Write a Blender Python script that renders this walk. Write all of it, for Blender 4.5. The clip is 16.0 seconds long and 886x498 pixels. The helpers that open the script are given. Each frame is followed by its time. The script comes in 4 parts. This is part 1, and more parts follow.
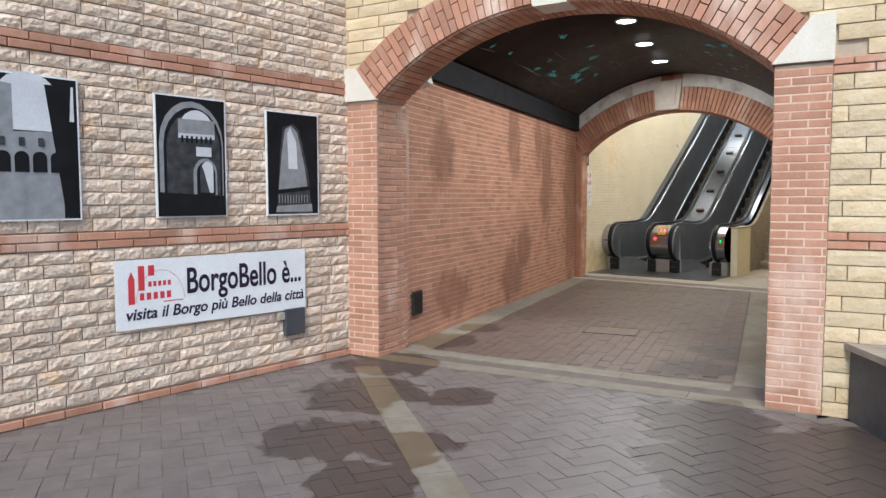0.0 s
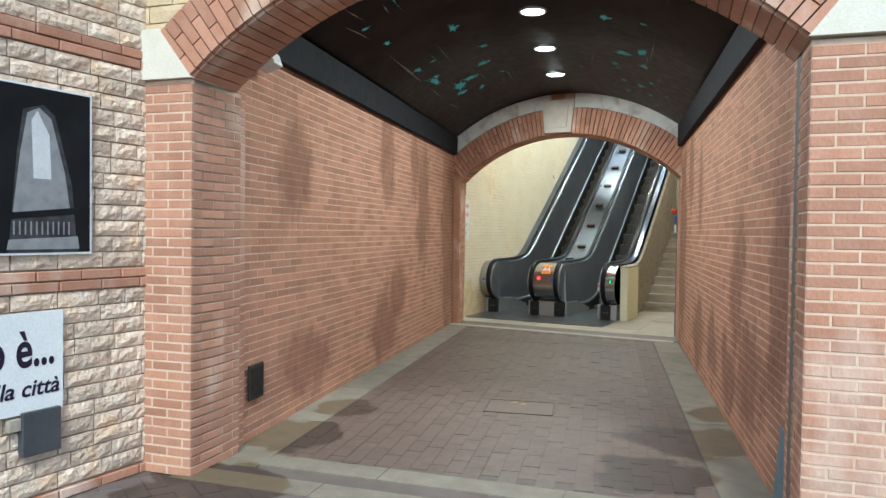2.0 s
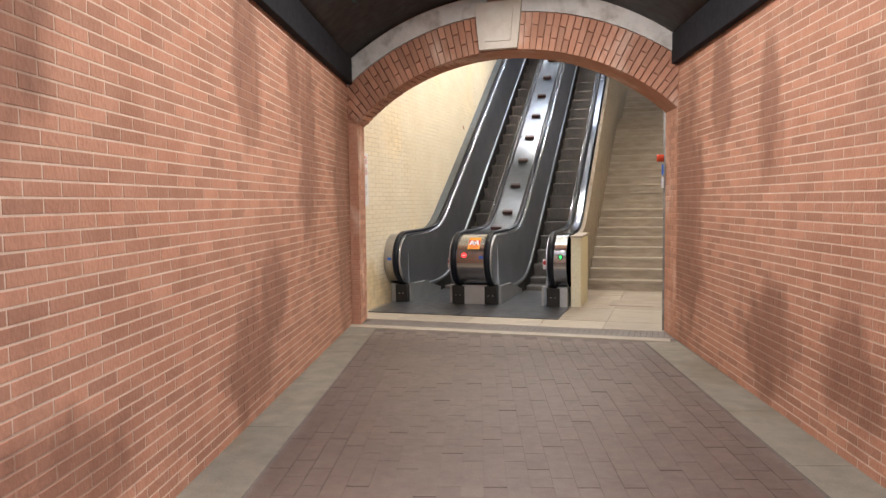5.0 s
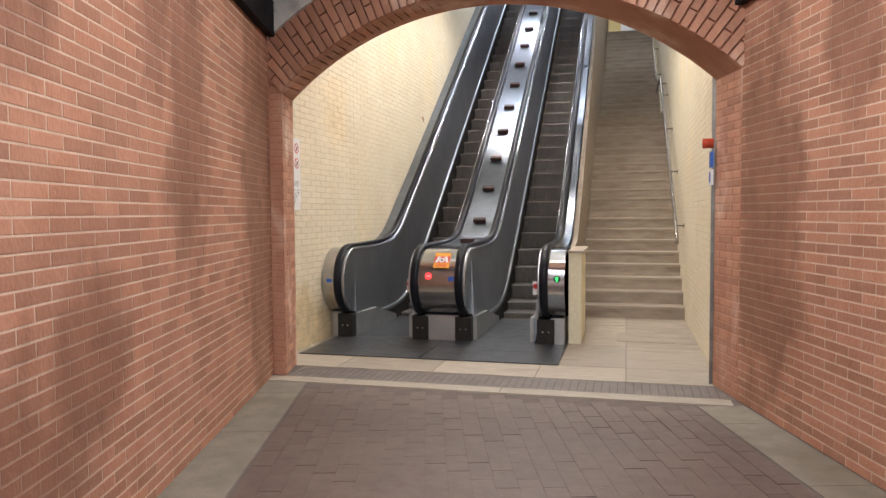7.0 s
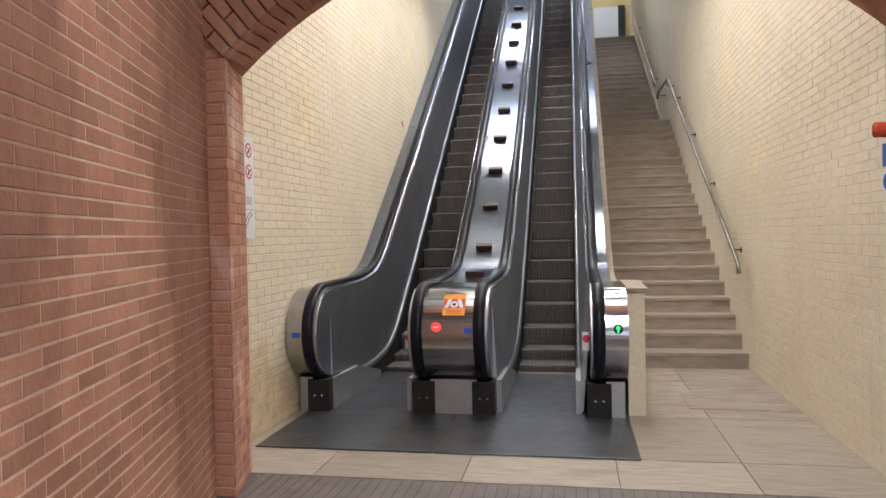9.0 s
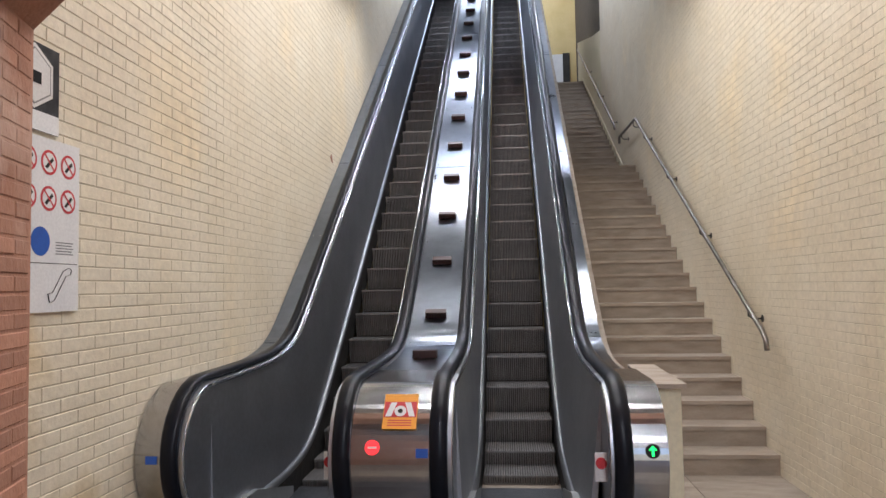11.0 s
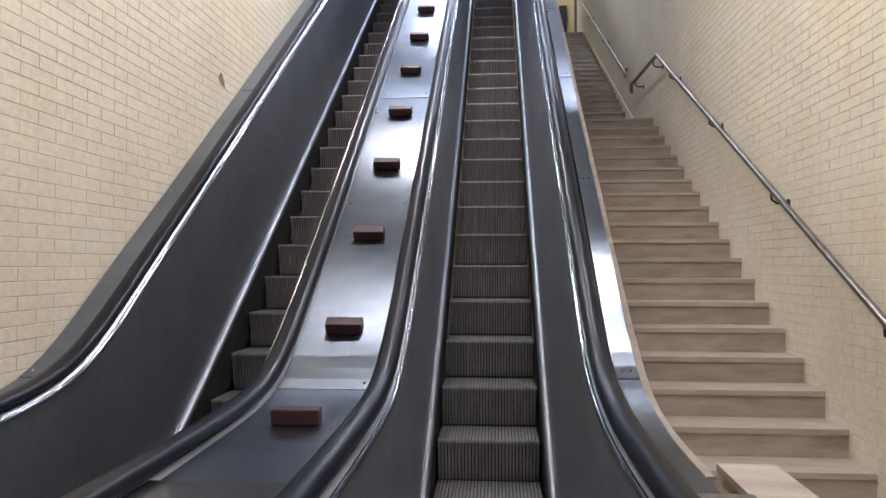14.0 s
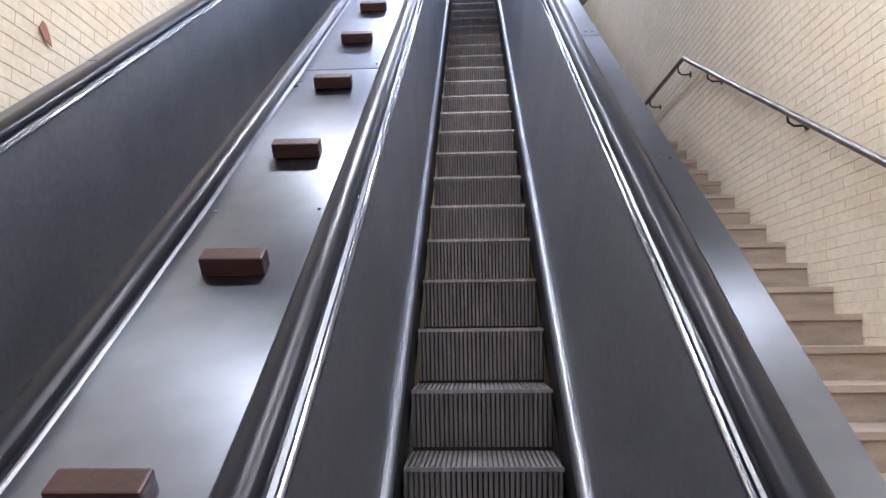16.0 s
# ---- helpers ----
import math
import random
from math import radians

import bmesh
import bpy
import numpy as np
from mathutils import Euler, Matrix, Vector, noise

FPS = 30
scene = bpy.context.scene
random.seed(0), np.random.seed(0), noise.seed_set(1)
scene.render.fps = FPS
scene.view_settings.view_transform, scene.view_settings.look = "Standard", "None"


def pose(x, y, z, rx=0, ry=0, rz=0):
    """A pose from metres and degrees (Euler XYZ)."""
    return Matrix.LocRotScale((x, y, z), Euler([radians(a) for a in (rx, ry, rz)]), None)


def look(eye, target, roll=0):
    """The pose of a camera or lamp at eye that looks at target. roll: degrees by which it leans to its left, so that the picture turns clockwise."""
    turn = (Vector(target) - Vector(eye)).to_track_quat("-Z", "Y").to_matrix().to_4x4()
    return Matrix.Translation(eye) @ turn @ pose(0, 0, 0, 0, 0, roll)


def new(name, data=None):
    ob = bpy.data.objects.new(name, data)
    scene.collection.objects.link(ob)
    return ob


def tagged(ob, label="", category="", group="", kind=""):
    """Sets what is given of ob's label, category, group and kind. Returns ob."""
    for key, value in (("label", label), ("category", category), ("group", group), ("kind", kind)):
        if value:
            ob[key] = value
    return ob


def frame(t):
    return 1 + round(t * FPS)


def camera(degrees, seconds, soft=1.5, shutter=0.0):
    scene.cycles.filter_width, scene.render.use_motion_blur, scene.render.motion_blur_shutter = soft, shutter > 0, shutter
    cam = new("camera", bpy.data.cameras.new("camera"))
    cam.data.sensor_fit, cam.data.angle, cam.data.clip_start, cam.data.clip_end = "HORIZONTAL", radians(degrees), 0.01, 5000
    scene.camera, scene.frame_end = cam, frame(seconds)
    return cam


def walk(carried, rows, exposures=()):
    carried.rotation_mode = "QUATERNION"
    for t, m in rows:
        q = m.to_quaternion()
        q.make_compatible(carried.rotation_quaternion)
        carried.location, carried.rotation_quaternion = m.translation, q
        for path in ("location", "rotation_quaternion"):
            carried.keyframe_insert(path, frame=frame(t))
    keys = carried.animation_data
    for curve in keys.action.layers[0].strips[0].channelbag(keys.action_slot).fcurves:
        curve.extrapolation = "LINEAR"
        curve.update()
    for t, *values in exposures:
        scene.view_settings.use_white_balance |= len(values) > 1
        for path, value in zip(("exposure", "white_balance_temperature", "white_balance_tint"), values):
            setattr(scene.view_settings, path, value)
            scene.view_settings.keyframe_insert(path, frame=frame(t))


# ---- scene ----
cam = camera(63.5, 16.0)
PATH = [
    (0, (0.822, -2.87, 1.556), (-0.46, -1.342, 1.417), -0.1),
    (0.5, (0.434, -2.475, 1.538), (-0.831, -0.933, 1.388), -0.3),
    (1, (0.053, -2.072, 1.522), (-1.213, -0.531, 1.382), 0.5),
    (1.5, (-0.336, -1.613, 1.572), (-1.438, 0.054, 1.485), 0.3),
    (2, (-0.606, -1.144, 1.575), (-1.559, 0.613, 1.525), 0.8),
    (2.5, (-0.909, -0.67, 1.582), (-1.745, 1.147, 1.548), 0.6),
    (3, (-1.221, -0.172, 1.566), (-2.012, 1.664, 1.517), 0.5),
    (3.5, (-1.539, 0.296, 1.567), (-2.352, 2.122, 1.501), -0.1),
    (4, (-1.809, 0.84, 1.539), (-2.588, 2.68, 1.455), -0.3),
    (4.5, (-2.213, 1.349, 1.463), (-2.94, 3.21, 1.363), -0.0),
    (5, (-2.513, 1.853, 1.477), (-3.142, 3.747, 1.345), -0.7),
    (7.5, (-3.575, 4.646, 1.384), (-4.06, 6.585, 1.311), -0.5),
    (8, (-3.823, 5.102, 1.423), (-4.297, 7.044, 1.392), -1.2),
    (8.5, (-4.071, 5.604, 1.44), (-4.496, 7.558, 1.413), -1.4),
    (9, (-4.322, 6.08, 1.43), (-4.687, 8.046, 1.389), -1.2),
    (11.3, (-4.703, 8.121, 1.527), (-4.878, 10.107, 1.683), -0.9),
    (11.5, (-4.71, 8.264, 1.539), (-4.886, 10.247, 1.732), -0.9),
    (12, (-4.715, 8.603, 1.565), (-4.872, 10.579, 1.826), -1.4),
    (12.5, (-4.626, 9.008, 1.574), (-4.773, 10.982, 1.862), -0.6),
    (13, (-4.615, 9.474, 1.571), (-4.695, 11.457, 1.813), 0.2),
    (13.5, (-4.583, 9.938, 1.55), (-4.62, 11.932, 1.707), -0.7),
    (14, (-4.584, 10.423, 1.57), (-4.734, 12.417, 1.614), -0.0),
    (14.5, (-4.629, 10.953, 1.597), (-4.801, 12.946, 1.603), -1.5),
    (15, (-4.596, 11.462, 1.575), (-4.734, 13.457, 1.6), -0.8),
    (15.5, (-4.649, 11.98, 1.554), (-4.754, 13.977, 1.616), 1.0),
    (16, (-4.645, 12.461, 1.556), (-4.737, 14.445, 1.784), -0.6),
]
walk(cam, [(t, look(eye, target, roll)) for t, eye, target, roll in PATH],
     [(0.0, 0.68, 6050, 6), (1.5, 0.72, 5800, -1), (3.3, 0.98, 5500, -9), (4.5, 1.02, 6350, 12), (8.0, 0.82, 6100, 13), (12.5, 0.45, 5650, 16), (14.0, 0.65, 5600, 17), (16.0, 1.05, 5450, 20)])

# ---- world and light ----
world = bpy.data.worlds.new("sky")
scene.world = world
world.use_nodes = True
sky = world.node_tree.nodes.new("ShaderNodeTexSky")
sky.sky_type, sky.sun_disc = "NISHITA", False
sky.sun_elevation, sky.sun_rotation = radians(48), radians(150)
world.node_tree.links.new(sky.outputs[0], world.node_tree.nodes["Background"].inputs[0])
world.node_tree.nodes["Background"].inputs[1].default_value = 0.15
sun = new("sun", bpy.data.lights.new("sun", "SUN"))
sun.data.energy, sun.data.angle, sun.data.color = 2.1, radians(12), (1.0, 0.95, 0.88)
sun.matrix_world = look((6, -12, 14), (0, 0, 0))


def area_lamp(name, at, target, sx, sy, power, color, spread=180):
    d = bpy.data.lights.new(name, "AREA")
    d.shape, d.size, d.size_y, d.energy, d.color, d.spread = "RECTANGLE", sx, sy, power, color, radians(spread)
    ob = new(name, d)
    ob.matrix_world = look(at, target)
    return ob


def disc_lamp(name, at, size, power, color):
    d = bpy.data.lights.new(name, "AREA")
    d.shape, d.size, d.energy, d.color = "DISK", size, power, color
    ob = new(name, d)
    ob.matrix_world = Matrix.Translation(at)
    return ob


TUNNEL_LAMPS = [(-3.25, 5.52), (-3.64, 6.91), (-4.0, 8.29), (-2.85, 4.1)]
for i, (x, y) in enumerate(TUNNEL_LAMPS):
    disc_lamp("tunnel_lamp_light", (x, y, 3.742), 0.2, 27, (1.0, 0.97, 0.92))
# Rows below y 16.5 are unseen, added to light the hall and band the decks.
HALL_LAMPS = [(-5.31, 16.5), (-5.31, 14.7), (-3.87, 14.7), (-5.31, 12.9), (-3.87, 12.9), (-5.31, 11.1), (-3.87, 11.1)]
for x, y in HALL_LAMPS:
    disc_lamp("hall_lamp_light", (x, y, 5.332), 0.21, 24, (1.0, 0.93, 0.80))
# unseen lamps added over the upper flights (right pair brightens the stairs), and daylight at the escalator head
UNSEEN_UPPER_LAMPS = [(-5.31, 18.4), (-5.31, 20.6), (-3.3, 18.6), (-3.1, 22.1)]
for x, y in UNSEEN_UPPER_LAMPS:
    disc_lamp("unseen_upper_lamp", (x, y, 8.682), 0.3, 30, (0.92, 0.96, 1.0))
area_lamp("escalator_head_daylight", (-5.1, 27.6, 12.9), (-5.1, 27.5, 6), 2.6, 5.0, 300, (0.86, 0.93, 1.0))
# Warm fill added to brighten the yellow wall and stair head; no source seen.
area_lamp("stair_head_fill", (-3.0, 28.2, 12.9), (-3.0, 28.1, 6), 1.0, 3.5, 45, (1.0, 0.86, 0.62))

# ---- materials ----


def material(name, base, base2=None, rough=0.8, metal=0.0, scale=6.0, bump=0.2, bump_scale=60.0, vary=0.0, island=False,
             rv=0.12, stain=None, stain_scale=1.2, stain_lo=0.55, stretch=(1, 1, 1), coat=0.0, dist=0.01,
             spots=(), spot=None, spot_rough=None, aniso=0.0):
    m = bpy.data.materials.new(name)
    m.use_nodes = True
    n, l = m.node_tree.nodes, m.node_tree.links
    bsdf = n["Principled BSDF"]
    bsdf.inputs["Roughness"].default_value, bsdf.inputs["Metallic"].default_value = rough, metal
    bsdf.inputs["Coat Weight"].default_value = coat
    geo = n.new("ShaderNodeNewGeometry")
    mp = n.new("ShaderNodeMapping")
    mp.inputs["Scale"].default_value = stretch
    l.new(geo.outputs["Position"], mp.inputs["Vector"])

    def tex(s, detail=6.0):
        t = n.new("ShaderNodeTexNoise")
        t.inputs["Scale"].default_value, t.inputs["Detail"].default_value = s, detail
        l.new(mp.outputs[0], t.inputs["Vector"])
        return t

    def ramp(fac, lo, hi, c0, c1):
        r = n.new("ShaderNodeValToRGB")
        r.color_ramp.elements[0].position, r.color_ramp.elements[1].position = lo, hi
        r.color_ramp.elements[0].color, r.color_ramp.elements[1].color = (*c0, 1), (*c1, 1)
        l.new(fac, r.inputs[0])
        return r

    def mix(kind, fac, a, b):
        x = n.new("ShaderNodeMix")
        x.data_type, x.blend_type = "RGBA", kind
        if isinstance(fac, float):
            x.inputs[0].default_value = fac
        else:
            l.new(fac, x.inputs[0])
        l.new(a, x.inputs[6]), l.new(b, x.inputs[7])
        return x.outputs[2]

    col = ramp(tex(scale).outputs[0], 0.3, 0.7, base, base2 or base).outputs[0]
    fine = ramp(tex(scale * 14, 3.0).outputs[0], 0.3, 0.7, (0.78,) * 3, (1.0,) * 3).outputs[0]
    col = mix("MULTIPLY", 0.6, col, fine)
    if vary:
        if island:
            rnd = geo.outputs["Random Per Island"]
        else:
            rnd = n.new("ShaderNodeObjectInfo").outputs["Random"]
        col = mix("MULTIPLY", 1.0, col, ramp(rnd, 0.0, 1.0, (1 - vary,) * 3, (1.0, 1.0, 1.0)).outputs[0])
    if stain:
        sn = tex(stain_scale, 5.0)
        col = mix("MIX", ramp(sn.outputs[0], stain_lo, stain_lo + 0.18, (0, 0, 0), (0.85,) * 3).outputs[0], col,
                  ramp(tex(9.0).outputs[0], 0.3, 0.7, stain, tuple(c * 1.4 for c in stain)).outputs[0])
    mask = None
    if spots:
        # damp patches round given places, their edges broken up by noise
        near = None
        for cx, cy, cz, rh, rz in spots:
            off = n.new("ShaderNodeVectorMath")
            off.operation = "SUBTRACT"
            l.new(geo.outputs["Position"], off.inputs[0])
            off.inputs[1].default_value = (cx, cy, cz)
            sc = n.new("ShaderNodeVectorMath")
            sc.operation = "MULTIPLY"
            l.new(off.outputs[0], sc.inputs[0])
            sc.inputs[1].default_value = (1 / rh, 1 / rh, 1 / rz)
            ln = n.new("ShaderNodeVectorMath")
            ln.operation = "LENGTH"
            l.new(sc.outputs[0], ln.inputs[0])
            if near is None:
                near = ln.outputs["Value"]
            else:
                mn = n.new("ShaderNodeMath")
                mn.operation = "MINIMUM"
                l.new(near, mn.inputs[0]), l.new(ln.outputs["Value"], mn.inputs[1])
                near = mn.outputs[0]
        wob = n.new("ShaderNodeMath")
        wob.operation = "MULTIPLY_ADD"
        l.new(tex(3.5, 4.0).outputs[0], wob.inputs[0])
        wob.inputs[1].default_value = 1.6
        l.new(near, wob.inputs[2])
        lo, hi = (1.45, 1.95) if spot_rough is None else (1.72, 1.80)
        mr = n.new("ShaderNodeMapRange")
        mr.inputs["From Min"].default_value, mr.inputs["From Max"].default_value = lo, hi
        mr.inputs["To Min"].default_value, mr.inputs["To Max"].default_value = 0.8, 0.0
        l.new(wob.outputs[0], mr.inputs[0])
        mask = mr.outputs[0]
        col = mix("MIX", mask, col, ramp(tex(7.0).outputs[0], 0.3, 0.7, spot, tuple(c * 1.5 for c in spot)).outputs[0])
    l.new(col, bsdf.inputs["Base Color"])
    if aniso:
        bsdf.inputs["Anisotropic"].default_value = aniso
        tg = n.new("ShaderNodeCombineXYZ")
        tg.inputs[0].default_value = 1.0
        l.new(tg.outputs[0], bsdf.inputs["Tangent"])
    rr = n.new("ShaderNodeMapRange")
    rr.inputs["To Min"].default_value, rr.inputs["To Max"].default_value = max(rough - rv, 0.05), min(rough + rv, 1)
    l.new(tex(scale * 3).outputs[0], rr.inputs[0])
    rough_out = rr.outputs[0]
    if mask is not None and spot_rough is not None:
        wet = n.new("ShaderNodeMix")
        wet.inputs[3].default_value = spot_rough
        l.new(mask, wet.inputs[0]), l.new(rough_out, wet.inputs[2])
        rough_out = wet.outputs[0]
    l.new(rough_out, bsdf.inputs["Roughness"])
    if bump:
        b = n.new("ShaderNodeBump")
        b.inputs["Strength"].default_value, b.inputs["Distance"].default_value = bump, dist
        l.new(tex(bump_scale).outputs[0], b.inputs["Height"])
        l.new(b.outputs[0], bsdf.inputs["Normal"])
    return m


def glow(name, color, strength):
    m = bpy.data.materials.new(name)
    m.use_nodes = True
    b = m.node_tree.nodes["Principled BSDF"]
    b.inputs["Base Color"].default_value = (*color, 1)
    b.inputs["Emission Color"].default_value, b.inputs["Emission Strength"].default_value = (*color, 1), strength
    return m


def along(a, b, u):
    k = math.hypot(b[0] - a[0], b[1] - a[1])
    return a[0] + (b[0] - a[0]) * u / k, a[1] + (b[1] - a[1]) * u / k


# damp places on the tunnel walls: distance along the wall, height, half width, half height
DAMP = [(*along((-4.29, 2.5), (-6.31, 9.73), u), z, a, b) for u, z, a, b in (
    (3.7, 2.45, 0.30, 0.6), (4.95, 2.5, 0.24, 0.6), (5.4, 1.9, 0.32, 0.9), (4.15, 0.85, 0.42, 0.4), (3.6, 0.4, 0.5, 0.4),
    (1.4, 0.4, 0.62, 0.34), (1.1, 2.1, 0.3, 0.5), (7.1, 1.5, 0.5, 1.6))]
DAMP += [(*along((-2.55, 9.72), (-0.70, 2.9), u), z, a, b) for u, z, a, b in (
    (1.36, 2.4, 0.28, 0.5), (2.4, 2.15, 0.24, 0.5), (0.4, 1.3, 0.5, 1.5), (4.96, 1.2, 0.35, 0.7), (5.5, 0.6, 0.55, 0.4),
    (2.4, 0.45, 0.5, 0.4), (3.6, 0.5, 0.36, 0.38), (4.6, 0.4, 0.45, 0.35), (6.4, 1.2, 0.3, 0.8))]
WET = [(-2.75, 0.15, 0, 0.42, 1), (-2.2, 0.35, 0, 0.34, 1), (-3.3, 1.05, 0, 0.5, 1), (-3.9, 1.95, 0, 0.5, 1), (-2.0, -0.2, 0, 0.32, 1), (-0.95, 2.15, 0, 0.5, 1),
       (-0.30, 1.45, 0, 0.75, 1), (0.1, 0.6, 0, 0.6, 1), (0.3, 2.0, 0, 0.8, 1), (-2.6, 1.5, 0, 0.3, 1), (-1.6, 4.5, 0, 0.42, 1), (-1.25, 4.7, 0, 0.4, 1), (-1.45, 5.5, 0, 0.28, 1), (-1.6, 3.6, 0, 0.4, 1),
       (-4.2, 3.1, 0, 0.4, 1), (-4.35, 4.0, 0, 0.28, 1)]
BRICK = (0.47, 0.215, 0.13)
m_brick = material("red_brick", BRICK, (0.56, 0.28, 0.18), 0.85, vary=0.3, scale=5, stain=(0.19, 0.10, 0.068), stretch=(1, 1, 0.6), bump=0.5, stain_scale=1.0, stain_lo=0.60, spots=DAMP, spot=(0.185, 0.083, 0.05))
m_brick_i = material("red_brick_joined", BRICK, (0.56, 0.28, 0.18), 0.85, vary=0.3, island=True, scale=5, stain=(0.19, 0.10, 0.068), stretch=(1, 1, 0.6), bump=0.5, stain_scale=1.0, stain_lo=0.60, spots=DAMP, spot=(0.185, 0.083, 0.05))
m_mortar = material("mortar", (0.58, 0.41, 0.30), (0.70, 0.53, 0.41), 0.95, scale=8, stain=(0.28, 0.17, 0.12), stretch=(1, 1, 0.6), stain_scale=1.0, stain_lo=0.60, spots=DAMP, spot=(0.21, 0.115, 0.08))
m_brick_worn = material("worn_brick", (0.48, 0.225, 0.14), (0.57, 0.30, 0.20), 0.85, vary=0.3, scale=7, stain=(0.56, 0.42, 0.34), stretch=(1, 1, 0.5), bump=0.5, stain_scale=2.4, stain_lo=0.54)
m_stone = material("split_stone", (0.72, 0.525, 0.39), (0.85, 0.70, 0.56), 0.9, vary=0.30, island=True, scale=9, bump=0.9, bump_scale=28, dist=0.03, stain=(0.55, 0.35, 0.20), stain_scale=4.5, stain_lo=0.56)
m_stone_back = material("stone_joint", (0.42, 0.33, 0.24), (0.52, 0.42, 0.32), 0.95)
m_stone_smooth = material("cream_stone", (0.66, 0.49, 0.29), (0.78, 0.63, 0.42), 0.9, vary=0.25, island=True, scale=6, bump=0.5, bump_scale=30, dist=0.02, stain=(0.50, 0.34, 0.17), stain_scale=3, stain_lo=0.63)
m_trav = material("travertine", (0.34, 0.29, 0.23), (0.47, 0.41, 0.335), 0.5, scale=5, stretch=(1, 6, 6), vary=0.2, stain=(0.20, 0.155, 0.115), stain_scale=1.5, stain_lo=0.55)
m_skew = material("skewback_stone", (0.66, 0.60, 0.50), (0.72, 0.66, 0.57), 0.85, scale=7)
m_stair = material("stair_travertine", (0.32, 0.265, 0.21), (0.45, 0.385, 0.315), 0.65, scale=4, stretch=(1, 3, 4), vary=0.2, stain=(0.15, 0.11, 0.08), stain_scale=1.6, stain_lo=0.56, bump=0.35)
m_nosing = material("worn_stair_nosing", (0.36, 0.30, 0.24), (0.48, 0.415, 0.34), 0.5, scale=5, stretch=(1, 2.5, 4), vary=0.15, stain=(0.28, 0.22, 0.165), stain_scale=2.5, stain_lo=0.57)
m_paver = material("brown_paver", (0.135, 0.112, 0.104), (0.185, 0.158, 0.147), 0.5, vary=0.09, scale=6, stain=(0.105, 0.085, 0.078), stain_scale=0.75, stain_lo=0.53, spots=WET, spot=(0.030, 0.021, 0.018), spot_rough=0.42)
m_paver_i = material("brown_paver_joined", (0.135, 0.112, 0.104), (0.185, 0.158, 0.147), 0.55, vary=0.13, island=True, scale=6, stain=(0.105, 0.085, 0.078), stain_scale=0.75, stain_lo=0.53, spots=WET, spot=(0.030, 0.021, 0.018), spot_rough=0.42)
# The brown paver again, darker: the tunnel's dimmer light is in the colour.
m_paver_shaded = material("brown_paver_shaded", (0.108, 0.074, 0.060), (0.142, 0.102, 0.084), 0.5, vary=0.09, scale=6, stain=(0.080, 0.055, 0.045), stain_scale=0.75, stain_lo=0.53, spots=WET, spot=(0.030, 0.021, 0.018), spot_rough=0.42)
m_paver_shaded_i = material("brown_paver_shaded_joined", (0.108, 0.074, 0.060), (0.142, 0.102, 0.084), 0.55, vary=0.13, island=True, scale=6, stain=(0.080, 0.055, 0.045), stain_scale=0.75, stain_lo=0.53, spots=WET, spot=(0.030, 0.021, 0.018), spot_rough=0.42)
m_pjoint = material("paver_joint", (0.115, 0.09, 0.078), (0.155, 0.125, 0.11), 0.9, stain=(0.085, 0.065, 0.056), stain_scale=0.75, stain_lo=0.53, spots=WET, spot=(0.026, 0.018, 0.016), spot_rough=0.42)
m_band = material("stone_band", (0.18, 0.157, 0.122), (0.25, 0.22, 0.175), 0.75, scale=6, vary=0.15, stain=(0.11, 0.085, 0.055), stain_scale=1.6, stain_lo=0.54, spots=WET, spot=(0.085, 0.062, 0.036), spot_rough=0.35)
m_asphalt = material("paved_ground", (0.16, 0.15, 0.14), (0.2, 0.19, 0.175), 0.9)
m_cream = material("cream_painted_brick", (0.75, 0.665, 0.505), (0.80, 0.73, 0.585), 0.6, vary=0.05, island=True, scale=2, bump=0.25, bump_scale=40, stain=(0.64, 0.54, 0.37), stain_scale=0.8, stain_lo=0.57,
                   spots=[(-6.6, 10.5, 0.2, 0.9, 0.5), (-6.6, 11.4, 0.15, 0.6, 0.35), (-6.6, 10.3, 1.5, 0.35, 1.2)], spot=(0.50, 0.39, 0.22))
m_cream_back = material("cream_paint_joint", (0.40, 0.33, 0.225), (0.75, 0.68, 0.52), 0.7, scale=1.7)
m_cream_plain = material("cream_plaster", (0.72, 0.66, 0.46), (0.78, 0.71, 0.53), 0.6, scale=2)
m_vault = material("dark_vault_paint", (0.012, 0.0075, 0.006), (0.024, 0.015, 0.012), 0.5, scale=3, bump=0.3, bump_scale=20)
m_beam = material("dark_steel_beam", (0.010, 0.010, 0.013), (0.016, 0.016, 0.02), 0.8, scale=5)
m_teal = material("teal_peeling_paint", (0.05, 0.36, 0.40), (0.09, 0.46, 0.48), 0.7, scale=20)
m_grey_paint = material("old_grey_paint", (0.13, 0.115, 0.10), (0.2, 0.18, 0.16), 0.7, scale=20)
m_white_stone = material("worn_white_stone", (0.62, 0.60, 0.56), (0.76, 0.74, 0.70), 0.85, scale=6, stain=(0.28, 0.25, 0.22), stain_scale=5, stain_lo=0.56)
m_key = material("keystone_stone", (0.56, 0.49, 0.41), (0.66, 0.60, 0.52), 0.85, scale=9)
m_steel = material("brushed_steel", (0.17, 0.19, 0.225), (0.23, 0.25, 0.29), 0.29, 1.0, scale=0.7, bump=0.0, rv=0.04, aniso=0.85)
m_panel = material("dark_satin_steel", (0.44, 0.465, 0.515), (0.53, 0.555, 0.60), 0.41, 1.0, rv=0.05, scale=2.2, bump=0.03, bump_scale=30)
m_newel = material("polished_newel_steel", (0.40, 0.40, 0.41), (0.52, 0.51, 0.51), 0.2, 1.0, scale=1.5, bump=0.0, rv=0.04, aniso=0.6)
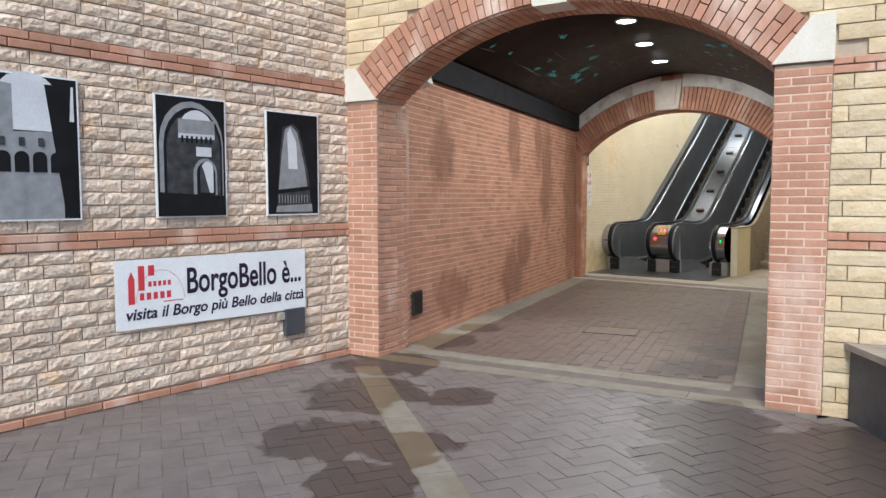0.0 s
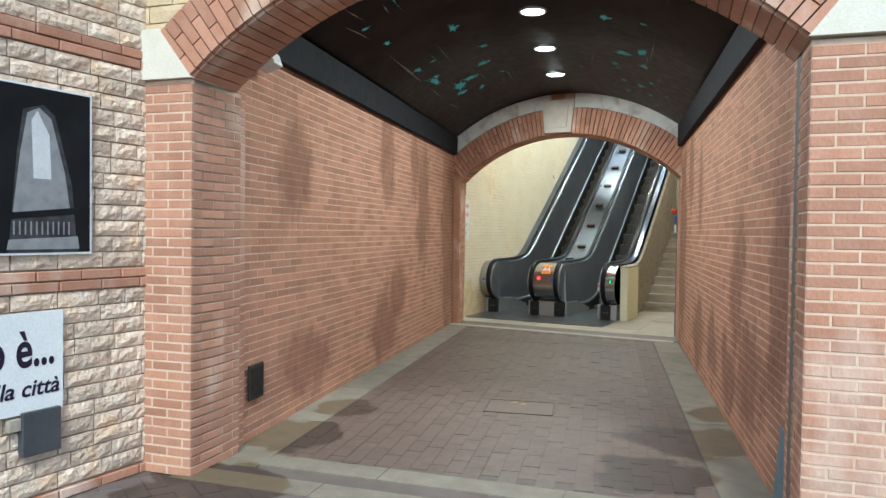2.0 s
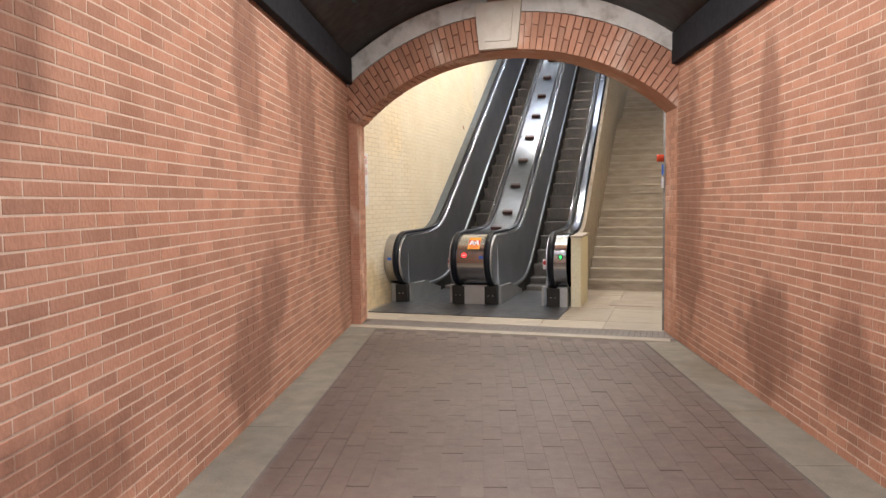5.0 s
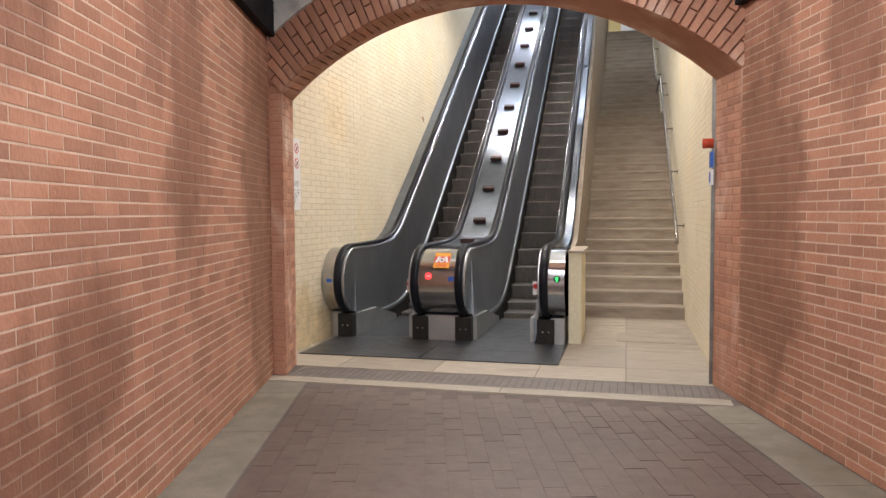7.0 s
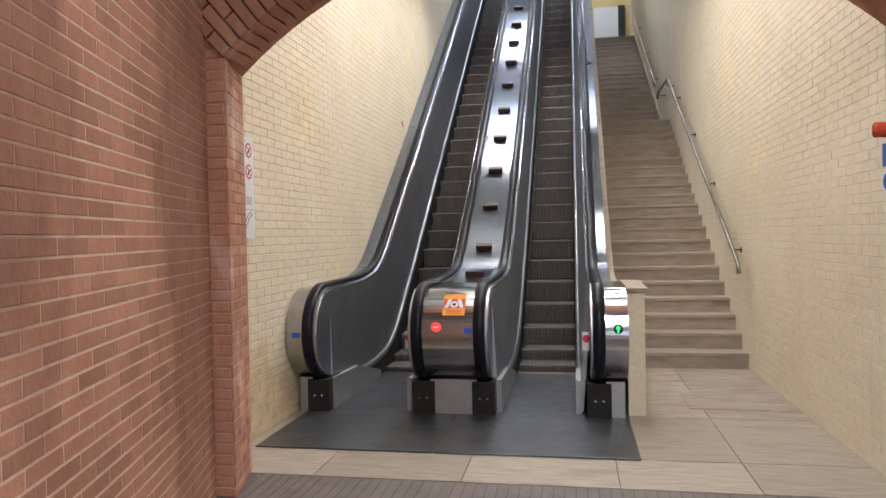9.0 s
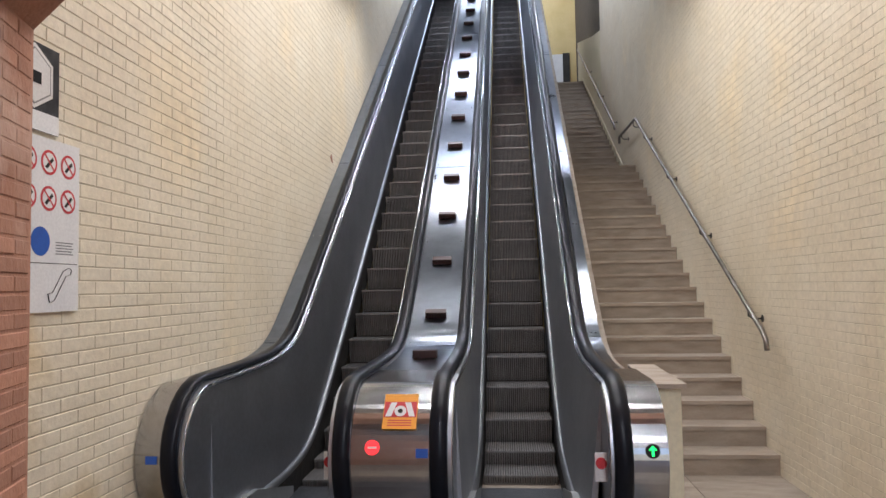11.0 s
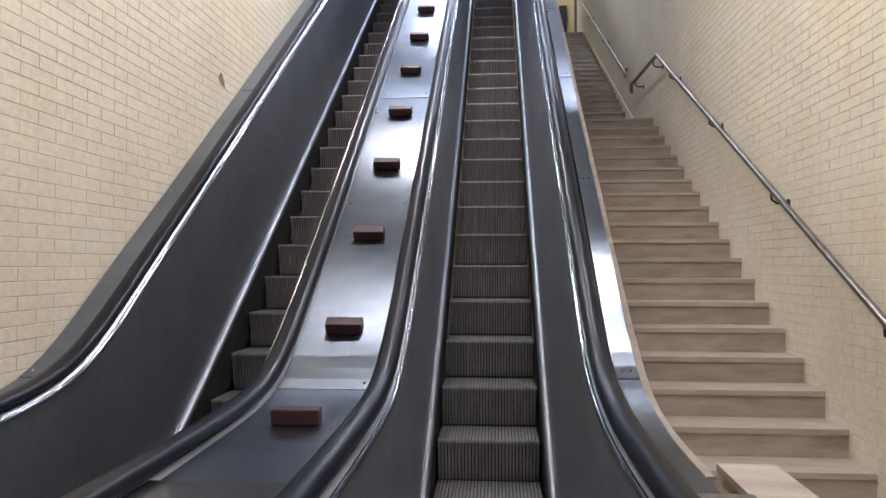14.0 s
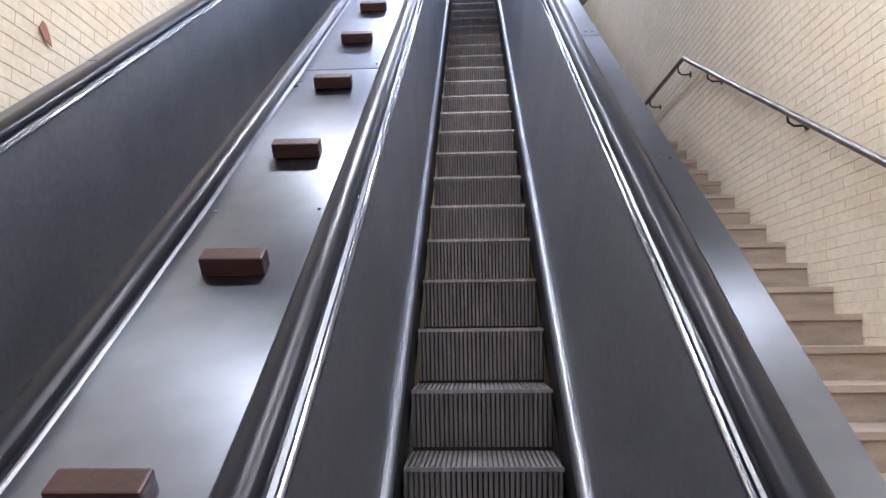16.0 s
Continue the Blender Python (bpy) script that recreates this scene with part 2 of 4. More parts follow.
m_chrome = material("polished_trim", (0.62, 0.66, 0.72), (0.7, 0.73, 0.78), 0.16, 1.0, bump=0, rv=0.02)
m_rubber = material("black_rubber", (0.006, 0.007, 0.011), (0.010, 0.012, 0.018), 0.3, bump=0.0, rv=0.02)
m_black = material("black_plastic", (0.018, 0.017, 0.016), (0.03, 0.028, 0.026), 0.5)
m_skirt = material("pale_aluminium", (0.42, 0.43, 0.43), (0.50, 0.51, 0.51), 0.45, 0.8, scale=4, bump=0.03)
m_step = material("worn_aluminium_step", (0.22, 0.21, 0.205), (0.34, 0.325, 0.315), 0.48, 0.75, scale=7, vary=0.18, stretch=(8, 1, 1), stain=(0.33, 0.28, 0.24), stain_scale=4, stain_lo=0.58)
# Near-black step body: shade between ribs and under risers is in the colour.
m_groove_shade = material("step_groove_shade", (0.035, 0.032, 0.03), (0.05, 0.045, 0.042), 0.7, 0.3)
m_plate = material("ribbed_floor_plate", (0.10, 0.105, 0.115), (0.16, 0.165, 0.175), 0.33, 0.7, scale=3, bump=0.3, bump_scale=120)
m_block = material("maroon_block", (0.028, 0.010, 0.009), (0.04, 0.014, 0.012), 0.4)
m_iron = material("dark_iron", (0.03, 0.028, 0.026), (0.05, 0.046, 0.042), 0.5, 0.3)
m_strip = material("dull_steel_strip", (0.24, 0.25, 0.265), (0.32, 0.33, 0.345), 0.42, 0.9, scale=4, bump=0.03)
m_rail = material("worn_steel_rail", (0.20, 0.18, 0.165), (0.34, 0.32, 0.30), 0.35, 0.9, scale=8)
m_white = material("white_sheet", (0.74, 0.74, 0.75), (0.8, 0.8, 0.8), 0.5, bump=0)
m_print = material("black_print", (0.006, 0.006, 0.007), (0.010, 0.010, 0.012), 0.75, bump=0)
m_grey_d = material("dark_grey_print", (0.025, 0.025, 0.027), (0.07, 0.07, 0.075), 0.7, scale=14, bump=0)
m_grey_m = material("mid_grey_print", (0.20, 0.20, 0.21), (0.30, 0.30, 0.31), 0.4, scale=14, bump=0)
m_grey_l = material("pale_grey_print", (0.55, 0.55, 0.57), (0.66, 0.66, 0.68), 0.4, scale=6, bump=0)
m_ink = material("violet_black_ink", (0.02, 0.012, 0.03), (0.025, 0.016, 0.035), 0.5, bump=0)
m_red = material("red_print", (0.55, 0.03, 0.04), (0.6, 0.05, 0.06), 0.45, bump=0)
m_orange = material("orange_sticker", (0.85, 0.34, 0.02), (0.88, 0.40, 0.04), 0.45, bump=0)
m_blue = material("blue_print", (0.02, 0.09, 0.42), (0.03, 0.12, 0.5), 0.45, bump=0)
m_bluepatch = material("faded_blue_paint", (0.13, 0.20, 0.25), (0.19, 0.25, 0.29), 0.8, scale=12)
# The wall stands in shadow; that shadow is part of this dark brown.
m_brown_wall_shaded = material("brown_plaster_shaded", (0.05, 0.038, 0.029), (0.07, 0.052, 0.04), 0.8)
m_yellow_wall = material("yellow_plaster", (0.60, 0.46, 0.20), (0.68, 0.54, 0.26), 0.7, scale=2)
for mat_dull in (m_print, m_grey_d, m_vault, m_beam, m_black, m_ink, m_rubber):
    mat_dull.node_tree.nodes["Principled BSDF"].inputs["Specular IOR Level"].default_value = 0.18
m_lamp = glow("lamp_diffuser", (1.0, 0.98, 0.94), 10)
m_lamp_off = material("unlit_diffuser", (0.5, 0.5, 0.48), (0.6, 0.6, 0.58), 0.4, bump=0)
m_green = glow("green_signal", (0.03, 0.85, 0.12), 1.6)
m_redsignal = glow("red_signal", (0.9, 0.03, 0.03), 1.2)
m_redlamp = material("red_lens", (0.5, 0.05, 0.02), (0.6, 0.08, 0.03), 0.2, bump=0)
m_planter = material("grey_sheet_metal", (0.075, 0.08, 0.09), (0.10, 0.105, 0.115), 0.5, 0.4)

# ---- builders ----


def mesh_of(name, verts, faces, mat=None, smooth=False):
    me = bpy.data.meshes.new(name)
    me.from_pydata([tuple(v) for v in verts], [], faces)
    bm = bmesh.new()
    bm.from_mesh(me)
    bmesh.ops.recalc_face_normals(bm, faces=bm.faces)
    bm.to_mesh(me)
    bm.free()
    if mat:
        me.materials.append(mat)
    if smooth:
        for p in me.polygons:
            p.use_smooth = True
    return me


def put(name, me, parent=None, m=None, label=""):
    ob = new(name, me)
    if parent:
        ob.parent = parent
    if m is not None:
        ob.matrix_basis = m
    return tagged(ob, label)


def thing(name, label, category, m=None, group="", kind=""):
    ob = new(name)
    if m is not None:
        ob.matrix_basis = m
    return tagged(ob, label, category, group, kind)


BOX_F = [(0, 1, 2, 3), (4, 7, 6, 5), (0, 4, 5, 1), (1, 5, 6, 2), (2, 6, 7, 3), (3, 7, 4, 0)]


def box_v(x0, x1, y0, y1, z0, z1):
    return [(x0, y0, z0), (x1, y0, z0), (x1, y1, z0), (x0, y1, z0), (x0, y0, z1), (x1, y0, z1), (x1, y1, z1), (x0, y1, z1)]


def box(name, x0, x1, y0, y1, z0, z1, mat, parent=None, m=None, label="", bevel=0.0):
    bm = bmesh.new()
    vs = [bm.verts.new(v) for v in box_v(x0, x1, y0, y1, z0, z1)]
    for f in BOX_F:
        bm.faces.new([vs[i] for i in f])
    bmesh.ops.recalc_face_normals(bm, faces=bm.faces)
    if bevel:
        bmesh.ops.bevel(bm, geom=bm.edges[:], offset=bevel, segments=2, affect="EDGES", profile=0.6)
    me = bpy.data.meshes.new(name)
    bm.to_mesh(me)
    bm.free()
    me.materials.append(mat)
    return put(name, me, parent, m, label)


def prism(name, poly, x0, x1, mat, parent=None, m=None, label="", smooth=False, axis="x"):
    """A closed outline in (y, z) drawn out from x0 to x1 (axis z: an outline in (x, y) drawn out upwards)."""
    k = len(poly)
    if axis == "x":
        v = [(x0, a, b) for a, b in poly] + [(x1, a, b) for a, b in poly]
    elif axis == "y":
        v = [(a, x0, b) for a, b in poly] + [(a, x1, b) for a, b in poly]
    else:
        v = [(a, b, x0) for a, b in poly] + [(a, b, x1) for a, b in poly]
    f = [tuple(range(k)), tuple(range(2 * k - 1, k - 1, -1))] + [(i, (i + 1) % k, k + (i + 1) % k, k + i) for i in range(k)]
    return put(name, mesh_of(name, v, f, mat, smooth), parent, m, label)


def sweep(name, path, section, mat, parent=None, m=None, label="", side=(1, 0, 0)):
    """A section [(sideways, outwards)] drawn along a path of points."""
    pts, v, f, k = [Vector(p) for p in path], [], [], len(section)
    for i, p in enumerate(pts):
        d = (pts[min(i + 1, len(pts) - 1)] - pts[max(i - 1, 0)]).normalized()
        s = Vector(side)
        s = (s - d * s.dot(d)).normalized()
        o = s.cross(d)
        v += [p + s * a + o * b for a, b in section]
        if i:
            a0 = (i - 1) * k
            f += [(a0 + j, a0 + (j + 1) % k, a0 + k + (j + 1) % k, a0 + k + j) for j in range(k)]
    f += [tuple(range(k)), tuple(range(len(v) - k, len(v)))]
    return put(name, mesh_of(name, v, f, mat, True), parent, m, label)


def ring_section(r, k=10):
    return [(r * math.cos(2 * math.pi * i / k), r * math.sin(2 * math.pi * i / k)) for i in range(k)]


def disc(name, r, depth, mat, parent=None, m=None, label="", k=28):
    """A short cylinder along local z, its back at z = 0."""
    return prism(name, [(r * math.cos(2 * math.pi * i / k), r * math.sin(2 * math.pi * i / k)) for i in range(k)], 0, depth, mat, parent, m, label, axis="z")


def writing(name, body, size, mat, parent, m, shear=0.0, width=None):
    cu = bpy.data.curves.new(name, "FONT")
    cu.body, cu.size, cu.shear, cu.extrude, cu.offset = body, size, shear, 0.0008, 0.018 * size
    tmp = bpy.data.objects.new(name, cu)
    scene.collection.objects.link(tmp)
    bpy.context.view_layer.update()
    me = bpy.data.meshes.new_from_object(tmp)
    bpy.data.objects.remove(tmp)
    if width:
        w = max(v.co.x for v in me.vertices) - min(v.co.x for v in me.vertices)
        me.transform(Matrix.Diagonal((width / w, 1, 1, 1)))
    me.materials.clear()
    me.materials.append(mat)
    return put(name, me, parent, m)


def piece_mesh(name, w, d, h, mat, chip=0.006):
    """One brick: front at y = 0, w wide (x), h high (z), d deep (y), its front edges worn."""
    c = chip
    v = [(0, d, 0), (w, d, 0), (w, d, h), (0, d, h), (0, c, 0), (w, c, 0), (w, c, h), (0, c, h),
         (c, 0, c), (w - c, 0, c), (w - c, 0, h - c), (c, 0, h - c)]
    f = [(4, 5, 9, 8), (5, 6, 10, 9), (6, 7, 11, 10), (7, 4, 8, 11), (8, 9, 10, 11), (0, 1, 5, 4), (1, 2, 6, 5), (2, 3, 7, 6), (3, 0, 4, 7)]
    return mesh_of(name, v, f, mat), v, f


def bricks(parent, m, u0, u1, z0, z1, course, length, depth, joint, mats, keep=None, near=None, name="brick", chip=0.005, rough=0.0, mixed=0.0, seed=1, head=1.0):
    """Courses of bricks on a wall's local plane (x along, z up, front at y = -depth). near(u, z): those that are objects of their own."""
    rnd = random.Random(seed)
    whole = {}
    av, af = [], []
    z, row = z0, 0
    while z < z1 - 0.02:
        h = min(course, z1 - z) - joint
        u = u0 - (length / 2 if row % 2 else 0)
        while u < u1:
            w = length * (1 + rnd.uniform(-mixed, mixed))
            a, b = max(u, u0), min(u + w - joint * head, u1)
            u += w
            if b - a < 0.012 or (keep and not keep(a, b, z, z + h)):
                continue
            push = rnd.uniform(-0.3, 0.3) * min(depth, 0.01)
            full = abs(b - a - (length - joint * head)) < 1e-4 and abs(h - course + joint) < 1e-4
            if near and full and near((a + b) / 2, z):
                if "me" not in whole:
                    whole["me"] = piece_mesh(name, length - joint * head, depth, course - joint, mats[0], chip)[0]
                put(name, whole["me"], parent, m @ Matrix.Translation((a, -depth + push, z)))
                continue
            k = len(av)
            if rough:
                nx, nz = 5, 3
                g = []
                for j in range(nz + 1):
                    for i in range(nx + 1):
                        edge = i in (0, nx) or j in (0, nz)
                        g.append((a + (b - a) * i / nx, -depth + push + (rough * 0.7 if edge else rnd.uniform(-rough, rough * 0.3)), z + h * j / nz))
                av += g
                s = nx + 1
                af += [(k + j * s + i, k + j * s + i + 1, k + (j + 1) * s + i + 1, k + (j + 1) * s + i) for j in range(nz) for i in range(nx)]
                k2 = len(av)
                av += [(a, 0, z), (b, 0, z), (b, 0, z + h), (a, 0, z + h)]
                c = [k, k + nx, k + nz * s + nx, k + nz * s]
                af += [(c[0], c[1], k2 + 1, k2), (c[1], c[2], k2 + 2, k2 + 1), (c[2], c[3], k2 + 3, k2 + 2), (c[3], c[0], k2, k2 + 3)]
            else:
                _, v, f = PIECE(b - a, depth, h, chip)
                av += [(x + a, y - depth + push, q + z) for x, y, q in v]
                af += [tuple(i + k for i in q) for q in f]
        z += course
        row += 1
    if av:
        me = bpy.data.meshes.new(name + "_courses")
        me.from_pydata(av, [], af)
        me.materials.append(mats[1])
        ob = put(name + "_courses", me, parent, m)
        tagged(ob, kind="stuff")


def PIECE(w, d, h, c):
    v = [(0, d, 0), (w, d, 0), (w, d, h), (0, d, h), (0, c, 0), (w, c, 0), (w, c, h), (0, c, h),
         (c, 0, c), (w - c, 0, c), (w - c, 0, h - c), (c, 0, h - c)]
    f = [(4, 5, 9, 8), (5, 6, 10, 9), (6, 7, 11, 10), (7, 4, 8, 11), (8, 9, 10, 11), (0, 1, 5, 4), (1, 2, 6, 5), (2, 3, 7, 6), (3, 0, 4, 7)]
    return None, v, f


def line_frame(a, b):
    """A frame at a whose x runs along the ground towards b; y is behind the face."""
    return Matrix.Translation((a[0], a[1], 0)) @ Matrix.Rotation(math.atan2(b[1] - a[1], b[0] - a[0]), 4, "Z")


def arch_z(u, o0, o1, zs, zc):
    """Height of a segmental arch's underside at u."""
    c, rise = (o1 - o0) / 2, zc - zs
    r = (c * c + rise * rise) / (2 * rise)
    du = min(abs(u - (o0 + o1) / 2), c)
    return zc - r + math.sqrt(r * r - du * du)


def arch_wall(name, m, u0, u1, o0, o1, zs, zc, top, thick, mat, lean=0.0):
    us = [u0, o0] + [o0 + (o1 - o0) * i / 32 for i in range(1, 32)] + [o1, u1]
    v, f = [], []

    def block(a, b, za, zb):
        k = len(v)
        v.extend([(a, 0, za), (b, 0, zb), (b, 0, top), (a, 0, top), (a, thick, za), (b, thick, zb), (b, thick, top), (a, thick, top)])
        f.extend([(k, k + 1, k + 2, k + 3), (k + 4, k + 7, k + 6, k + 5), (k, k + 4, k + 5, k + 1), (k + 3, k + 2, k + 6, k + 7)])
        return k
    k = block(u0, o0, 0, 0)
    f.append((k, k + 3, k + 7, k + 4)), f.append((k + 1, k + 5, k + 6, k + 2))
    for a, b in zip(us[1:-2], us[2:-1]):
        block(a, b, arch_z(a, o0, o1, zs, zc), arch_z(b, o0, o1, zs, zc))
    k = block(o1, u1, 0, 0)
    f.append((k, k + 4, k + 7, k + 3)), f.append((k + 1, k + 2, k + 6, k + 5))
    v = [(x + lean * y, y, z) for x, y, z in v]
    return put(name, mesh_of(name, v, f, mat), None, m)


def arch_ring(parent, m, o0, o1, zs, zc, r0, r1, count, proud, depth, mat, split=True, skip=None, name="voussoir_brick", joint=0.009):
    """Bricks set on edge round an arch, from r0 to r1 beyond its underside."""
    c, rise = (o1 - o0) / 2, zc - zs
    r = (c * c + rise * rise) / (2 * rise)
    half = math.asin(c / r)
    mid = (o0 + o1) / 2
    step = 2 * half / count
    for i in range(count):
        ang = -half + (i + 0.5) * step
        if skip and skip(ang * r):
            continue
        cut = [r0, r1] if not split else ([r0, r0 + (r1 - r0) * 0.66, r1] if i % 2 else [r0, r0 + (r1 - r0) * 0.34, r1])
        for a, b in zip(cut[:-1], cut[1:]):
            wa, wb = (r + a) * step / 2 - joint / 2, (r + b) * step / 2 - joint / 2
            h = b - a - joint
            v = [(-wa, 0, 0), (wa, 0, 0), (wb, 0, h), (-wb, 0, h), (-wa, depth, 0), (wa, depth, 0), (wb, depth, h), (-wb, depth, h)]
            me = mesh_of(name, v, BOX_F, mat)
            place = Matrix.Translation((mid + math.sin(ang) * (r + a), -proud, zc - r + math.cos(ang) * (r + a))) @ Matrix.Rotation(ang, 4, "Y")
            put(name, me, parent, m @ place)

# ---- large structure ----
I = Matrix.Identity(4)
A0, A1 = (-4.29, 2.5), (-6.31, 9.73)      # left tunnel wall
B0, B1 = (-0.70, 2.9), (-2.55, 9.72)     # right tunnel wall
E0, E1 = (-4.53, 2.0), (-0.31, 2.78)      # entry wall, between the outer edges of its pilasters
HL, HR = -6.60, -2.62                     # hall walls
D = Vector((A1[0] - A0[0], A1[1] - A0[1])).normalized()
N = Vector((D.y, -D.x))


def tunnel(v, u, z=0.0):
    return Vector((A0[0] + D.x * u + N.x * v, A0[1] + D.y * u + N.y * v, z))


def wall_box(name, m, length, top, thick, mat, label, z0=0.0):
    return tagged(box(name, 0, length, 0, thick, z0, top, mat, None, m), label, "wall", kind="structure")


ground = tagged(put("ground", mesh_of("ground", [(-400, -400, -0.03), (400, -400, -0.03), (400, 400, -0.03), (-400, 400, -0.03)], [(0, 1, 2, 3)], m_asphalt)),
                "grey paved ground round the entrance", "ground", kind="structure")

# entry wall with its brick arch
ew_m = line_frame(E0, E1)
O0, O1, ZS, ZC = 0.40, 3.88, 2.51, 3.19
wall_entry = tagged(arch_wall("wall_entry", ew_m, 0, 9.0, O0, O1, ZS, ZC, 5.6, 0.42, m_stone_back), "cream stone wall round the brick tunnel arch", "wall", kind="structure")
R_E = ((1.74 ** 2) + 0.68 ** 2) / (2 * 0.68)


def outside_ring(a, b, z0, z1):
    d = math.hypot((a + b) / 2 - 2.14, (z0 + z1) / 2 - (ZC - R_E))
    return a > 4.2 if z1 < 2.83 else d > R_E + 0.33


BANDS = [(1.20, 1.325), (2.42, 2.54)]
for z0, z1 in ((0.0, 1.20), (1.325, 2.42), (2.54, 5.6)):
    bricks(wall_entry, I, 4.255 if z0 < 2.5 else 0.0, 9.0, z0, z1, (z1 - z0) / round((z1 - z0) / 0.108), 0.34, 0.03, 0.008, (m_stone_smooth, m_stone_smooth), keep=outside_ring, name="stone_block", rough=0.004, mixed=0.3, seed=5)
for z0, z1 in BANDS:
    bricks(wall_entry, I, 4.25, 9.0, z0, z1, 0.0625, 0.26, 0.034, 0.008, (m_brick_worn, m_brick_worn), name="band_brick", seed=9)
arch_ring(wall_entry, I, O0, O1, ZS, ZC, 0.004, 0.37, 54, 0.06, 0.30, m_brick_worn)
# the arch's underside, courses of brick running into the tunnel
arch_ring(wall_entry, I, O0, O1, ZS, ZC, -0.014, 0.06, 54, 0.03, 0.46, m_brick_worn, split=False, name="soffit_brick")


def pilaster(name, u0, u1, label):
    p = tagged(box(name, u0, u1, -0.03, 0.50, 0, 2.50, m_mortar, None, ew_m), label, "pilaster", kind="structure")
    bricks(p, Matrix.Translation((0, -0.03, 0)), u0, u1, 0.0, 2.50, 0.0605, 0.23, 0.003, 0.0065, (m_brick_worn, m_brick_worn), near=lambda u, z: True, seed=3)
    return p


pil_l = pilaster("pilaster_1", 0.0, 0.40, "red brick pilaster with a stone skewback on top")
pil_r = pilaster("pilaster_2", 3.88, 4.25, "worn red brick pilaster with whitish salt stains")
jamb = Matrix.Translation((0.40, -0.03, 0)) @ Matrix.Rotation(radians(90), 4, "Z")
bricks(pil_l, jamb, 0.0, 0.53, 0.0, 2.50, 0.0605, 0.23, 0.003, 0.0065, (m_brick_worn, m_brick_worn), near=lambda u, z: True, seed=4)
jamb = Matrix.Translation((3.88, 0.47, 0)) @ Matrix.Rotation(radians(-90), 4, "Z")
bricks(pil_r, jamb, -0.03, 0.5, 0.0, 2.50, 0.0605, 0.23, 0.003, 0.0065, (m_brick_worn, m_brick_worn), near=lambda u, z: True, seed=6)
for poly in ([(0.0, 2.505), (0.42, 2.505), (0.175, 2.82), (0.0, 2.82)], [(4.26, 2.515), (3.86, 2.515), (4.11, 2.83), (4.26, 2.83)]):
    ob = prism("skewback", poly, -0.065, 0.3, m_skew, None, ew_m, axis="y")
    tagged(ob, "smooth pale stone skewback under the brick arch", "stone block", kind="structure")
key = prism("keystone_entry", [(2.02, 3.16), (2.32, 3.16), (2.42, 3.62), (1.92, 3.62)], -0.08, 0.2, m_skew, None, ew_m, axis="y")
tagged(key, "grey stone keystone in the brick arch", "stone block", kind="structure")

# banner wall
bw_m = line_frame((-4.5, -6.0), (-4.5, 2.02))
wall_banner = wall_box("wall_banner", bw_m, 8.02, 5.6, 0.3, m_stone_back, "rough split cream stone wall with red brick bands")
for z0, z1 in ((0.075, 1.20), (1.33, 2.57), (2.695, 5.6)):
    bricks(wall_banner, I, 3.0 if z1 < 5 else 2.0, 8.0, z0, z1, (z1 - z0) / round((z1 - z0) / 0.092), 0.25, 0.03, 0.008, (m_stone, m_stone), name="stone_block", rough=0.008, mixed=0.3, seed=11)
for z0, z1 in ((0.0, 0.0625), (1.2, 1.325), (2.57, 2.695)):
    bricks(wall_banner, I, 2.0, 8.0, z0, z1, 0.0625, 0.27, 0.036, 0.007, (m_brick_worn, m_brick_worn), near=lambda u, z: True, name="band_brick", seed=12)

# tunnel walls
lw_m, rw_m = line_frame(A0, A1), line_frame(B1, B0)
LT = (Vector(A1) - Vector(A0)).length
RT = (Vector(B1) - Vector(B0)).length
wall_tunnel_left = wall_box("wall_tunnel_left", lw_m, LT + 0.1, 3.3, 0.3, m_mortar, "red brick tunnel wall with dark damp stains")
wall_tunnel_right = wall_box("wall_tunnel_right", rw_m, RT + 0.1, 3.3, 0.3, m_mortar, "red brick tunnel wall with dark damp stains")
bricks(wall_tunnel_left, I, 0.0, LT, 0.0, 2.9, 0.0605, 0.23, 0.0018, 0.009, (m_brick, m_brick_i), chip=0.0014, near=lambda u, z: 2.8 < u < 5.4 and z < 1.6, seed=21)
bricks(wall_tunnel_right, I, 0.0, RT, 0.0, 2.9, 0.0605, 0.23, 0.0018, 0.009, (m_brick, m_brick_i), chip=0.0014, near=lambda u, z: 1.4 < u < 4.0 and z < 1.6, seed=22)
seam = tagged(box("pilaster_seam", 0.0, 0.20, -0.030, 0.1, 0, 2.9, m_mortar, None, lw_m), "brick return beside the entry pilaster", "pilaster", kind="structure")
bricks(seam, Matrix.Translation((0, -0.03, 0)), 0.0, 0.20, 0.0, 2.9, 0.0605, 0.23, 0.003, 0.0065, (m_brick_worn, m_brick_worn), near=lambda u, z: True, seed=23)
tagged(box("pilaster_seam", RT - 0.16, RT, -0.045, 0.1, 0, 2.7, m_grey_paint, None, rw_m), "grey rendered strip beside the entry pilaster", "pilaster", kind="structure")
patch = prism("painted_patch", [(RT - 0.62, 0.02), (RT - 0.2, 0.02), (RT - 0.2, 0.46), (RT - 0.46, 0.50)], -0.016, -0.012, m_bluepatch, None, rw_m, axis="y")
tagged(patch, "faded blue paint patch low on the brick wall", "paint patch", kind="structure")

# dark beams along the springing of the vault
for name, m, length, z0 in (("beam_1", lw_m, LT, 2.88), ("beam_2", rw_m, RT, 2.86)):
    b = box(name, 0.0, length, -0.07, 0.05, z0, 3.17, m_beam, None, m, bevel=0.008)
    tagged(b, "dark grey steel beam along the top of the wall", "beam", kind="structure")

# dark barrel vault over the tunnel
W_T = 3.60


